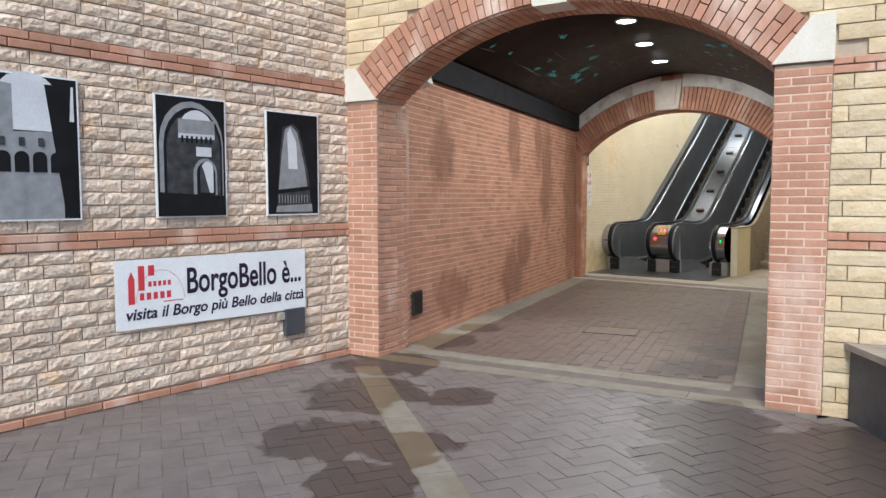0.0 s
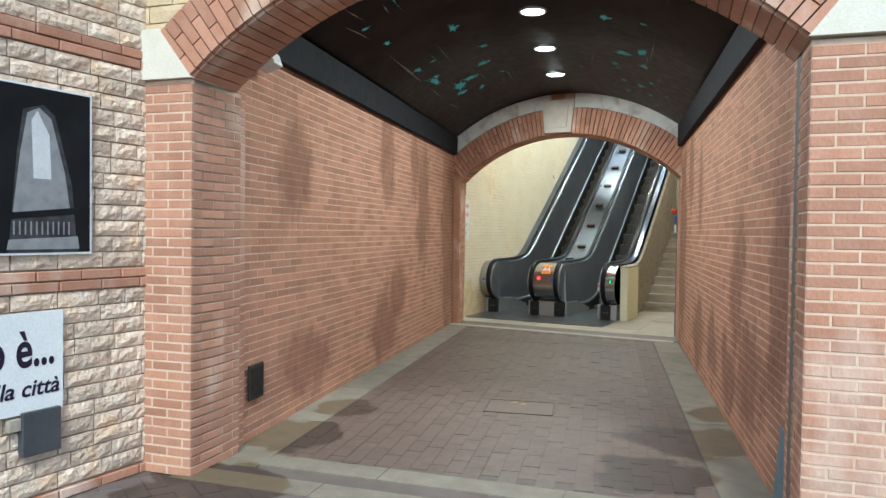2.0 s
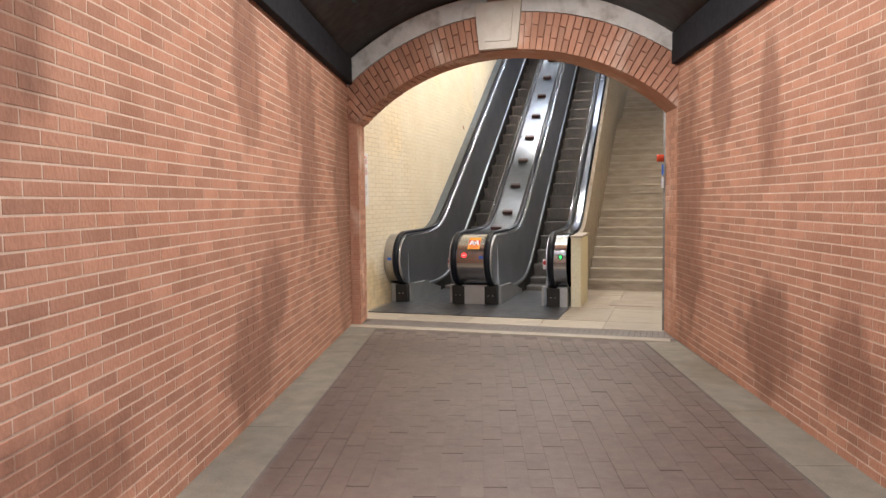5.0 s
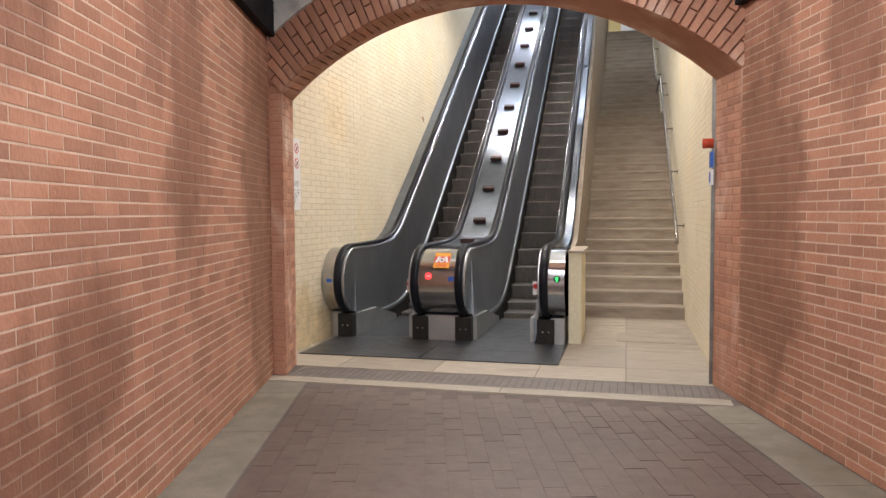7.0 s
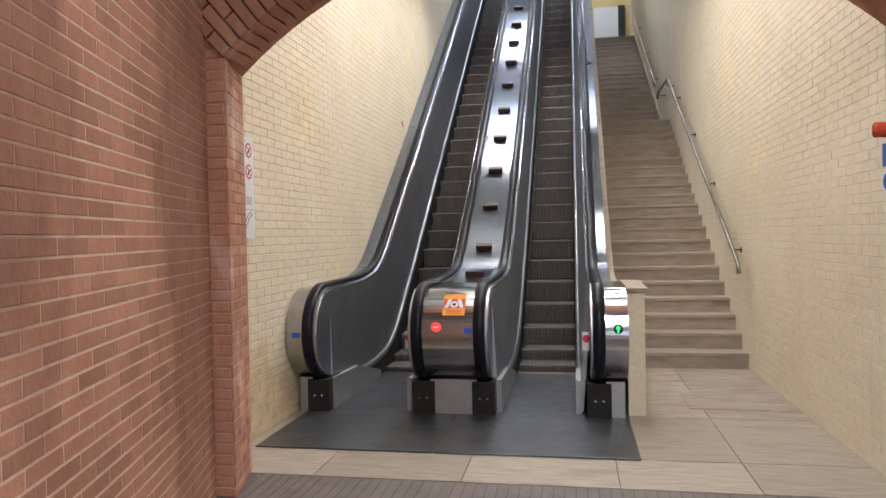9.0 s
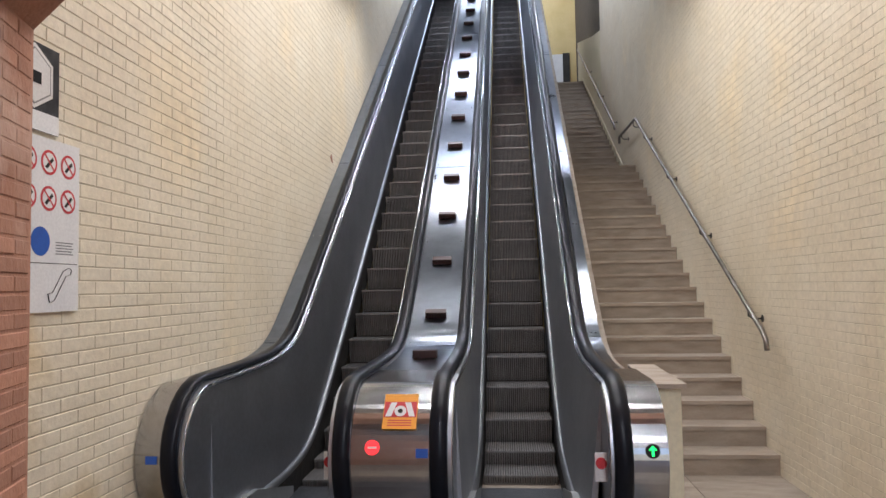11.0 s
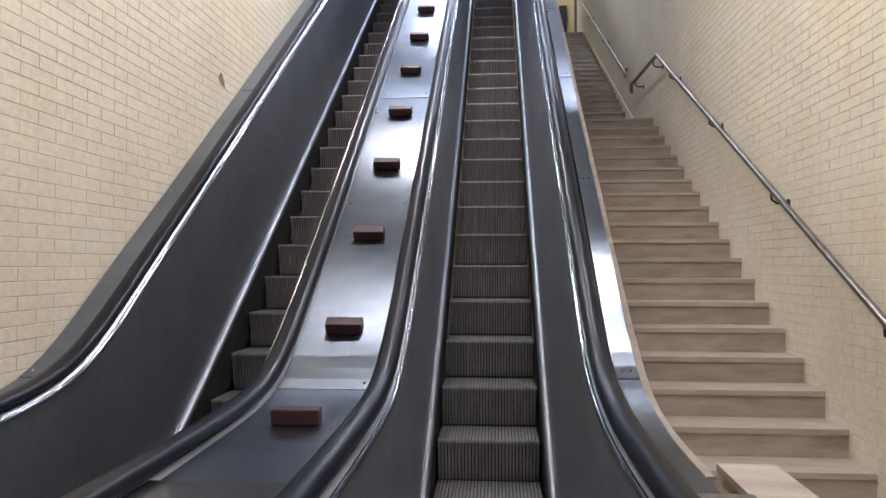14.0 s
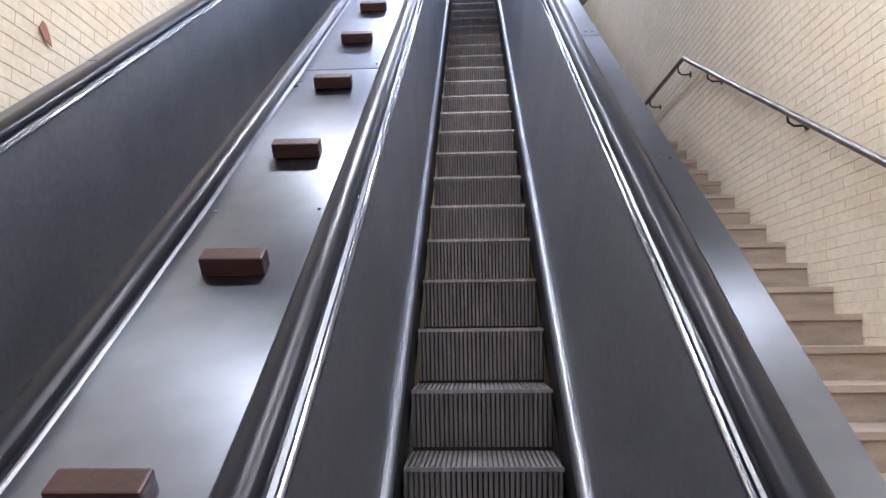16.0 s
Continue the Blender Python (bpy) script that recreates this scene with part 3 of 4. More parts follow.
def vault_z(v):
    c, rise = W_T / 2, 0.63
    r = (c * c + rise * rise) / (2 * rise)
    return 3.14 + rise - r + math.sqrt(max(r * r - (v - c) ** 2, 0))


vv, vf = [], []
for i in range(33):
    v = W_T * i / 32
    for u in (-0.10 - 0.092 * v, 7.50 - 0.282 * v):
        for dz in (0.0, 0.25):
            vv.append(tunnel(v, u, vault_z(v) + dz))
    if i:
        k = 4 * (i - 1)
        vf += [(k, k + 2, k + 6, k + 4), (k + 1, k + 5, k + 7, k + 3), (k, k + 4, k + 5, k + 1), (k + 2, k + 3, k + 7, k + 6)]
vf += [(0, 1, 3, 2), (128, 130, 131, 129)]
tagged(put("ceiling", mesh_of("ceiling", vv, vf, m_vault, True)), "dark brown painted barrel vault of the tunnel", "ceiling", kind="structure")
# cracks and flakes of old paint on the vault
rnd = random.Random(4)


def flake(v, u, size, mat, label, long=1.0, turn=0.0):
    pts, k = [], 19
    for j in range(k):
        a = 2 * math.pi * j / k
        r = size * rnd.uniform(0.25, 0.55) if j % 2 else size * rnd.uniform(0.6, 1.35)
        x, y = r * math.cos(a), r * math.sin(a) * long
        pts.append((v + x * math.cos(turn) - y * math.sin(turn), u + x * math.sin(turn) + y * math.cos(turn)))
    verts = [tunnel(a, b, vault_z(min(max(a, 0.02), W_T - 0.02)) - 0.006) for a, b in pts]
    ob = put("paint_flake", mesh_of("paint_flake", verts, [tuple(range(k))], mat))
    tagged(ob, label, "paint flake", "flakes on the vault", "structure")


for v, u, s, lg in ((0.62, 4.9, 0.13, 1.6), (0.78, 4.75, 0.11, 1.0), (0.58, 5.25, 0.09, 1.5), (1.02, 4.3, 0.09, 1.3), (1.15, 3.6, 0.07, 1.0), (0.45, 4.2, 0.05, 6.0),
                    (2.62, 4.5, 0.06, 1.6), (2.70, 3.9, 0.08, 1.5), (2.95, 4.2, 0.07, 1.4), (2.9, 3.6, 0.05, 4.0), (3.1, 5.6, 0.05, 1.0), (2.75, 5.3, 0.05, 1.6), (2.2, 5.0, 0.03, 1.0), (2.5, 2.7, 0.06, 2.0), (1.0, 2.7, 0.06, 2.0)):
    flake(v, u, s, m_teal, "flake of old teal paint showing on the dark vault", lg, rnd.uniform(-0.2, 0.2))
for v, u, s, lg in ((0.35, 3.4, 0.012, 60), (1.3, 5.2, 0.006, 60), (3.0, 3.4, 0.008, 90), (3.15, 4.6, 0.006, 70), (0.75, 3.4, 0.007, 70)):
    flake(v, u, s, m_grey_paint, "thin pale crack line along the dark vault", lg)

for i in range(34):
    v = rnd.choice((rnd.uniform(0.25, 1.3), rnd.uniform(2.3, 3.3)))
    u = rnd.uniform(0.8, 6.0)
    if rnd.random() < 0.55:
        flake(v, u, rnd.uniform(0.02, 0.05), m_teal, "small flake of old teal paint on the dark vault", rnd.uniform(1.0, 3.5), rnd.uniform(-0.5, 0.5))
    else:
        flake(v, u, rnd.uniform(0.004, 0.009), rnd.choice((m_grey_paint, m_teal)), "thin paint streak along the dark vault", rnd.uniform(20, 60), rnd.uniform(-0.1, 0.1))

# end arch between tunnel and hall
en_m = line_frame(A1, B1)
P0, P1, QS, QC = 0.12, 3.758, 2.42, 3.14
wall_end = tagged(arch_wall("wall_end", en_m, -0.35, 4.1, P0, P1, QS, QC, 5.5, 0.46, m_brick_worn, -0.27), "red brick end wall with a segmental arch", "wall", kind="structure")
bricks(wall_end, I, 0.0, P0, 0.0, 2.6, 0.0605, 0.23, 0.003, 0.0065, (m_brick_worn, m_brick_worn), near=lambda u, z: True, seed=31)
bricks(wall_end, Matrix.Translation((P0, 0, 0)) @ Matrix.Rotation(radians(105.1), 4, "Z"), 0.0, 0.46, 0.0, 2.47, 0.0605, 0.23, 0.003, 0.0065, (m_brick_worn, m_brick_worn), near=lambda u, z: True, seed=32)
bricks(wall_end, Matrix.Translation((P1 - 0.124, 0.46, 0)) @ Matrix.Rotation(radians(-74.9), 4, "Z"), 0.0, 0.485, 0.0, 2.47, 0.0605, 0.23, 0.003, 0.0065, (m_brick_worn, m_brick_worn), near=lambda u, z: True, seed=33)
arch_ring(wall_end, I, P0, P1, QS, QC, 0.0, 0.41, 58, 0.03, 0.30, m_brick_worn, joint=0.013, skip=lambda s: abs(s + 0.05) < 0.2)
arch_ring(wall_end, I, P0, P1, QS, QC, 0.404, 0.62, 24, 0.045, 0.2, m_white_stone, split=False, skip=lambda s: abs(s + 0.05) < 0.2, name="white_stone", joint=0.0005)
keystone = prism("keystone_end", [(1.66, 3.15), (2.09, 3.15), (2.14, 3.66), (1.61, 3.66)], -0.085, 0.2, m_key, None, en_m, axis="y")
tagged(keystone, "weathered pale stone keystone with a carved panel", "keystone", kind="structure")
prism("carved_panel", [(1.73, 3.23), (2.02, 3.23), (2.05, 3.57), (1.70, 3.57)], -0.10, -0.084, m_key, keystone, I, axis="y")

# hall walls of painted brick
hl_m, hr_m = line_frame((HL, 10.0), (HL, 34.0)), line_frame((HR, 23.3), (HR, 10.16))
wall_hall_left = wall_box("wall_hall_left", hl_m, 24.0, 13.0, 0.3, m_cream_back, "brick wall painted in cream", 0.0)
wall_hall_right = wall_box("wall_hall_right", hr_m, 13.14, 13.0, 0.3, m_cream_back, "brick wall painted in cream beside the stairs", 0.0)
bricks(wall_hall_left, I, 0.3, 2.55, 0.0, 5.3, 0.0625, 0.25, 0.003, 0.004, (m_cream, m_cream), seed=43, chip=0.003, head=0.7)
bricks(wall_hall_left, I, 2.55, 16.0, 0.0, 9.0, 0.0625, 0.25, 0.002, 0.0034, (m_cream, m_cream), keep=lambda a, b, z0, z1: z1 > 0.7 * (a - 4), near=lambda u, z: 2.6 < u < 5.0 and 1.0 < z < 2.7, seed=41, chip=0.0015, head=0.45)
bricks(wall_hall_right, I, 0.0, 13.12, 0.0, 8.6, 0.0625, 0.25, 0.002, 0.0034, (m_cream, m_cream), keep=lambda a, b, z0, z1: z1 > 0.5 * (9.2 - b), near=lambda u, z: 8.0 < u < 11.5 and 0.9 < z < 2.4, seed=42, chip=0.0015, head=0.45)
tagged(box("ceiling_soffit", HL, HR, 10.2, 16.87, 5.35, 5.9, m_vault), "dark brown lowered soffit over the escalator foot", "ceiling", kind="structure")
tagged(box("ceiling_step", HL, HR, 16.88, 22.6, 8.7, 9.1, m_vault), "dark brown soffit over the upper flights", "ceiling", kind="structure")
# Unseen closing pieces, kept dark so the steel decking mirrors less light.
tagged(box("ceiling_upper", HL - 0.3, 0.5, 16.5, 34.3, 13.0, 13.2, m_vault), "unseen dark ceiling added high over the stair head", "ceiling", kind="structure")
tagged(box("wall_soffit_face", HL, HR, 16.55, 16.86, 5.9, 13.0, m_vault), "unseen dark wall added over the lowered soffit", "wall", kind="structure")
tagged(box("wall_top", HL, 0.5, 31.0, 31.3, 0.0, 13.0, m_yellow_wall), "yellow plaster wall at the head of the stairs", "wall", kind="structure")
tagged(box("wall_top_right", -2.36, -2.06, 23.62, 31.0, 0.0, 13.0, m_brown_wall_shaded), "brown plaster wall at the head of the stairs, coloured dark as in shadow", "wall", kind="structure")
tagged(box("wall_return", HR + 0.3, -1.65, 23.3, 23.6, 0.0, 13.0, m_cream_plain), "cream wall return above the landing", "wall", kind="structure")
par = prism("parapet_wall", [(23.3, 4.4), (28.0, 6.9), (28.0, 8.3), (24.6, 7.3), (23.3, 6.97)], HR, HR + 0.25, m_cream_plain)
tagged(par, "low cream parapet wall beside the upper stairs", "wall", kind="structure")
door = thing("door_1", "white door with a dark frame at the stair head", "door", kind="structure")
box("door_leaf", -3.60, -2.80, 30.95, 30.98, 6.83, 8.95, m_white, door)
box("door_frame", -2.80, -2.58, 30.93, 30.98, 6.83, 8.98, m_iron, door)

# floors
floor_hall = tagged(box("floor_hall", HL - 0.1, HR + 0.3, 9.2, 14.0, -0.2, -0.006, m_pjoint), "travertine slab floor of the escalator hall", "floor", kind="structure")
xs = [HL, -5.9, -5.0, -4.1, -3.35, HR]
for x0, x1 in zip(xs[:-1], xs[1:]):
    for y0, y1 in ((10.13, 10.66), (10.66, 11.7), (11.7, 12.9), (12.9, 13.8)):
        box("floor_slab", x0 + 0.003, x1 - 0.003, y0 + 0.003, y1 - 0.003, -0.05, random.uniform(-0.001, 0.001), m_trav if y0 < 10.7 else m_stair, floor_hall)
box("drain_cover", -3.45, -2.85, 12.0, 12.6, -0.02, 0.004, m_stair, floor_hall)
me = mesh_of("soldier_brick", box_v(0, 0.056, 0, 0.40, -0.05, -0.002), BOX_F, m_paver)
for i in range(int((B1[0] - A1[0] - 0.1) / 0.062)):
    put("soldier_brick", me, floor_hall, Matrix.Translation((-6.20 + i * 0.062, 9.72, 0)))
xs = [-6.6, -5.6, -4.3, -2.6]
for x0, x1 in zip(xs[:-1], xs[1:]):
    box("kerb_stone", x0 + 0.003, x1 - 0.003, 9.53, 9.70, -0.05, 0.006, m_trav, floor_hall)

floor_tunnel = tagged(put("floor_tunnel", mesh_of("floor_tunnel", [tunnel(-0.1, -0.8, -0.0042), tunnel(3.7, -1.2, -0.0042), tunnel(3.7, 7.4, -0.0042), tunnel(-0.1, 7.5, -0.0042)], [(0, 1, 2, 3)], m_pjoint)),
                      "brown brick paving of the tunnel, damp in places", "floor", kind="structure")
TF = Matrix.Translation((A0[0], A0[1], 0)) @ Matrix.Rotation(math.atan2(-D.x, D.y), 4, "Z")
pav = mesh_of("paver", box_v(0.001, 0.119, 0.001, 0.247, -0.05, 0.0), BOX_F, m_paver_shaded)
jv, jf = [], []
for i in range(24):
    for j in range(30):
        v, u = 0.36 + i * 0.12, 0.04 + j * 0.248 - (0.124 if i % 2 else 0)
        if u > 7.26 - 0.282 * v - 0.248 or u < -0.15:
            continue
        dz = random.uniform(-0.0015, 0.0015)
        if 2.2 < u < 5.5 and 0.7 < v < 2.9 and not (abs(v - 1.53) < 0.42 and abs(u - 1.95) < 0.4):
            put("paver", pav, floor_tunnel, TF @ Matrix.Translation((v, u, dz)))
        else:
            k = len(jv)
            jv += box_v(v + 0.002, v + 0.118, u + 0.002, u + 0.246, -0.05, dz)
            jf += [tuple(q + k for q in f) for f in BOX_F]
jv = [TF @ Vector(p) for p in jv]
tagged(put("pavers", mesh_of("pavers", jv, jf, m_paver_shaded_i), floor_tunnel), kind="stuff")
for v0, v1 in ((0.0, 0.34), (3.26, 3.60)):
    u = -0.2
    while u < 7.2 - 0.282 * v0:
        L = random.uniform(0.9, 1.3)
        b = min(u + L, 7.26 - 0.282 * v0)
        box("border_stone", v0 + 0.002, v1 - 0.002, u + 0.003, b - 0.003, -0.05, 0.002, m_band, floor_tunnel, TF)
        u += L
for u0, u1, v0, v1 in ((-0.10, 0.12, -0.05, 3.9), (0.30, 0.52, 0.34, 3.26)):
    EM = Matrix.Translation((*tunnel(0, 0)[:2], 0)) @ Matrix.Rotation(math.atan2(E1[1] - E0[1], E1[0] - E0[0]), 4, "Z")
    v = v0
    while v < v1 - 0.05:
        b = min(v + random.uniform(0.8, 1.2), v1)
        box("threshold_stone", v + 0.003, b - 0.003, u0 - 0.42, u1 - 0.42, -0.05, 0.004, m_band, floor_tunnel, EM)
        v = b
manhole = tagged(box("manhole_cover", -0.29, 0.29, -0.22, 0.22, -0.01, 0.004, m_paver_shaded, None, Matrix.Translation((-3.03, 4.82, 0)) @ Matrix.Rotation(radians(17), 4, "Z")), "brick-filled manhole cover with a thin metal frame in the floor", "manhole cover")
for x0, x1, y0, y1 in ((-0.30, 0.30, -0.235, -0.222), (-0.30, 0.30, 0.222, 0.235), (-0.303, -0.291, -0.222, 0.222), (0.291, 0.303, -0.222, 0.222)):
    box("frame_bar", x0, x1, y0, y1, -0.01, 0.006, m_iron, manhole, I)
leaf_m = material("dry_leaf", (0.42, 0.30, 0.14), (0.5, 0.38, 0.2), 0.8)
for i in range(6):
    a = rnd.uniform(0, 6.28)
    ob = prism("dry_leaf", [(-0.045, 0), (0, 0.014), (0.045, 0.003), (0, -0.012)], 0.006 + i * 0.001, 0.0075 + i * 0.001, leaf_m, None, Matrix.Translation((-3.1 + rnd.uniform(-0.09, 0.09), 4.93 + rnd.uniform(-0.03, 0.03), 0)) @ Matrix.Rotation(a, 4, "Z"), axis="z")
    tagged(ob, "dry straw-coloured leaf scrap on the floor", "litter", "litter on the tunnel floor")

# herringbone paving before the arch
pavement = tagged(box("pavement", -4.5, 6.0, -6.0, 2.6, -0.02, -0.005, m_pjoint), "brown brick herringbone paving before the tunnel", "pavement", kind="structure")
hv, hf = [], []
hp = mesh_of("paver", box_v(0.001, 0.119, 0.001, 0.247, -0.05, 0.0), BOX_F, m_paver)
HB = Matrix.Translation((-1.5, 0.2, 0)) @ Matrix.Rotation(radians(62), 4, "Z")
w = 0.124
for i in range(-34, 34):
    for j in range(-34, 34):
        if (i - j) % 4:
            continue
        for mat_ in (Matrix.Translation((i * w, j * w, 0)), Matrix.Translation((i * w + 3 * w, j * w, 0)) @ Matrix.Rotation(radians(90), 4, "Z")):
            q = HB @ mat_
            c = q @ Vector((0.06, 0.124, 0))
            line = 1.92 + (c.x + 4.5) * 0.185
            if not (-4.42 < c.x < 4.0 and -3.6 < c.y < line):
                continue
            q = Matrix.Translation((0, 0, rnd.uniform(-0.002, 0.001))) @ q
            if -2.9 < c.x < -0.6 and 0.0 < c.y < 2.2:
                put("paver", hp, pavement, q)
            else:
                k = len(hv)
                hv += [q @ Vector(p) for p in box_v(0.001, 0.119, 0.001, 0.247, -0.05, 0.0)]
                hf += [tuple(a + k for a in f) for f in BOX_F]
tagged(put("pavers", mesh_of("pavers", hv, hf, m_paver_i), pavement), kind="stuff")
s0, s1 = Vector((-3.95, 1.70, 0)), Vector((-1.30, -0.20, 0))
sd = (s1 - s0).normalized()
SM = Matrix.Translation(s0) @ Matrix.Rotation(math.atan2(sd.y, sd.x), 4, "Z")
u = 0.0
while u < 5.5:
    L = rnd.uniform(0.7, 1.1)
    box("border_stone", u + 0.003, u + L - 0.003, -0.115, 0.115, -0.05, 0.005, m_band, pavement, SM)
    u += L

# ---- escalators ----
SLOPE = 0.754
Y_TOP = 28.0


def climb(u, k=0.45):
    return SLOPE * (u + math.sqrt(u * u + k * k)) / 2


def deck(y):
    return 0.97 + climb(y - 13.38, 0.30)


def tread(y):
    return climb(y - 13.62, 0.35)


def stations(y0, y1, step=0.05):
    ys, y = [], y0
    while y < y1:
        ys.append(y)
        y += step if y < 15.5 else 1.0
    return ys + [y1]


def band(name, y0, y1, lo, hi, x0, x1, mat, parent, label=""):
    """A solid that follows the slope between two heights lo(y) and hi(y)."""
    ys = stations(y0, y1)
    poly = [(y, lo(y)) for y in ys] + [(y, hi(y)) for y in reversed(ys)]
    k = len(ys)
    v = [(x0, a, b) for a, b in poly] + [(x1, a, b) for a, b in poly]
    n = 2 * k
    f = []
    for i in range(k - 1):
        f += [(i, i + 1, n - 2 - i, n - 1 - i), (n + i, 2 * n - 1 - i, 2 * n - 2 - i, n + i + 1),
              (i, n + i, n + i + 1, i + 1), (n - 1 - i, n - 2 - i, 2 * n - 2 - i, 2 * n - 1 - i)]
    f += [(0, n - 1, 2 * n - 1, n), (k - 1, n + k - 1, n + k, k)]
    return put(name, mesh_of(name, v, f, mat), parent, None, label)


NY, NZ, NR = 11.75, 0.645, 0.36
ARC = [(NY - NR * math.sin(math.pi * i / 40), NZ + NR * math.cos(math.pi * i / 40)) for i in range(41)]


def lift(y):
    """How far the outer parts stand above the middle decking on the slope."""
    k = min(max((y - 12.6) / 1.6, 0.0), 1.0)
    return 0.11 * k * k * (3 - 2 * k)


def loft(name, ys, section, mat, parent, label="", smooth=False):
    """A closed section [(x, z)], given for each y, drawn along the slope."""
    v, f, k = [], [], 0
    for i, y in enumerate(ys):
        ring = section(y)
        k = len(ring)
        v += [(x, y, z) for x, z in ring]
        if i:
            a = (i - 1) * k
            f += [(a + j, a + (j + 1) % k, a + k + (j + 1) % k, a + k + j) for j in range(k)]
    f += [tuple(range(k)), tuple(range(len(v) - k, len(v)))]
    return put(name, mesh_of(name, v, f, mat, smooth), parent, None, label)


def handrail(parent, x, up):
    path = [(x, y, deck(y) + 0.05 + up(y)) for y in reversed(stations(12.0, Y_TOP))]
    path += [(x, y, z) for y, z in [(NY - (NR + 0.015) * math.sin(math.pi * i / 16), NZ + 0.01 + (NR + 0.015) * math.cos(math.pi * i / 16)) for i in range(17)]]
    path.append((x, 12.1, 0.30))
    sec = [(-0.046, -0.014), (-0.042, 0.006), (-0.028, 0.018), (0.0, 0.023), (0.028, 0.018), (0.042, 0.006), (0.046, -0.014), (0.03, -0.022), (-0.03, -0.022)]
    sweep("handrail", path, sec, m_rubber, parent, None, "black rubber handrail", side=(-1, 0, 0))


def balustrade(parent, x_step, x_trim, x_rail, up):
    """One side, from the face beside the steps out to the handrail; up(y) raises its top along the slope."""
    s = 1 if x_step > x_rail else -1
    handrail(parent, x_rail, up)
    x_far = x_rail - s * 0.05
    sk_top = lambda y: max(tread(y) + 0.15, 0.18)
    top = lambda y: deck(y) + up(y)
    ys = stations(11.75, Y_TOP)
    loft("inner_panel", ys, lambda y: [(x_step - s * 0.028, max(tread(y) - 0.1, 0.02)), (x_step - s * 0.028, sk_top(y)), (x_trim, top(y)), (x_trim - s * 0.02, top(y)), (x_step - s * 0.05, max(tread(y) - 0.1, 0.02))],
         m_panel, parent, "dark satin steel balustrade panel")
    prism("newel_panel", ARC + [(NY + 0.3, NZ - NR), (NY + 0.3, NZ + NR)], x_trim - s * 0.02, x_trim + s * 0.004, m_panel, parent)
    loft("handrail_guide", ys, lambda y: [(x_trim - s * 0.005, top(y) - 0.05), (x_trim - s * 0.005, top(y) + 0.004), (x_rail + s * 0.03, top(y) + 0.022), (x_rail - s * 0.03, top(y) + 0.022), (x_far, top(y) + 0.0), (x_far, top(y) - 0.10)],
         m_panel, parent, "satin steel guide under the handrail")
    sweep("edge_trim", [(x_trim, y, top(y) + 0.006) for y in reversed(ys)] + [(x_trim, a, b) for a, b in [(NY - 0.345 * math.sin(math.pi * i / 14), NZ + 0.345 * math.cos(math.pi * i / 14)) for i in range(13)]], ring_section(0.011, 6), m_chrome, parent)
    band("skirt", 12.3, Y_TOP, lambda y: max(tread(y) - 0.2, 0.0), lambda y: sk_top(y) - 0.01, x_step - s * 0.03, x_step, m_black, parent, "dark skirt beside the steps")
    loft("skirt_trim", stations(12.3, Y_TOP), lambda y: [(x_step - s * 0.004, sk_top(y) - 0.03), (x_step + s * 0.006, sk_top(y) - 0.012), (x_step - s * 0.004, sk_top(y) + 0.012), (x_step - s * 0.040, sk_top(y) + 0.03), (x_step - s * 0.040, sk_top(y) - 0.03)], m_strip, parent, "pale metal strip over the skirt", True)
    prism("entry_panel", [(11.70, 0.0), (13.1, 0.0), (13.1, 0.07), (12.35, 0.25), (11.70, 0.27)], x_step - s * 0.034, x_step + s * 0.006, m_skirt, parent, None, "pale aluminium panel at the newel foot")
    box("newel_plinth", x_rail - 0.09, x_rail + 0.09, 11.60, 11.9, 0.0, 0.27, m_black, parent, None, "black plastic plinth", 0.006)
    for dx in (-0.03, 0.03):
        disc("screw", 0.009, 0.004, m_chrome, parent, Matrix.Translation((x_rail + dx, 11.60, 0.14)) @ Matrix.Rotation(radians(90), 4, "X"), k=8)


def decking(parent, x0, x1, up, label):
    """Brushed sheets laid end to end along the slope, each a little crowned, with screws near its lower corners."""
    y, i = 12.2, 0
    rd = random.Random(8)
    while y < Y_TOP - 0.05:
        b = min(13.30 if i == 0 else y + 1.278, Y_TOP)
        a0, tilt, k = y, rd.uniform(-0.004, 0.004), b - y
        ys = [a0 + 0.002 + (k - 0.004) * j / 16 for j in range(17)] if y < 15 else [a0 + 0.002 + (k - 0.004) * j / 8 for j in range(9)]
        hump = lambda q, a0=a0, k=k, tilt=tilt: 0.005 * math.sin(math.pi * (q - a0) / k) + tilt * (q - a0) / k
        loft("deck_sheet", ys, lambda q: [(x0, deck(q) - 0.10), (x0, deck(q) + up(q) + 0.008 + hump(q)), (x1, deck(q) + up(q) + 0.008 + hump(q)), (x1, deck(q) - 0.10)], m_steel, parent, label)
        if i:
            for x in (x0 + 0.03, x1 - 0.03):
                disc("screw", 0.006, 0.004, m_chrome, parent, Matrix.Translation((x, a0 + 0.05, deck(a0 + 0.05) + up(a0 + 0.05) + 0.008)) @ Matrix.Rotation(math.atan(SLOPE), 4, "X"), k=6)
        y, i = b, i + 1


def drum(parent, x0, x1, label):
    """The rounded steel front between or beside handrails."""
    prism("newel_front", ARC + [(NY + 0.5, NZ - NR), (NY + 0.5, NZ + NR)], x0, x1, m_newel, parent, None, label, smooth=False)
    box("newel_foot", x0 + 0.02, x1 - 0.02, 11.62, 11.9, 0.0, 0.285, m_skirt, parent)


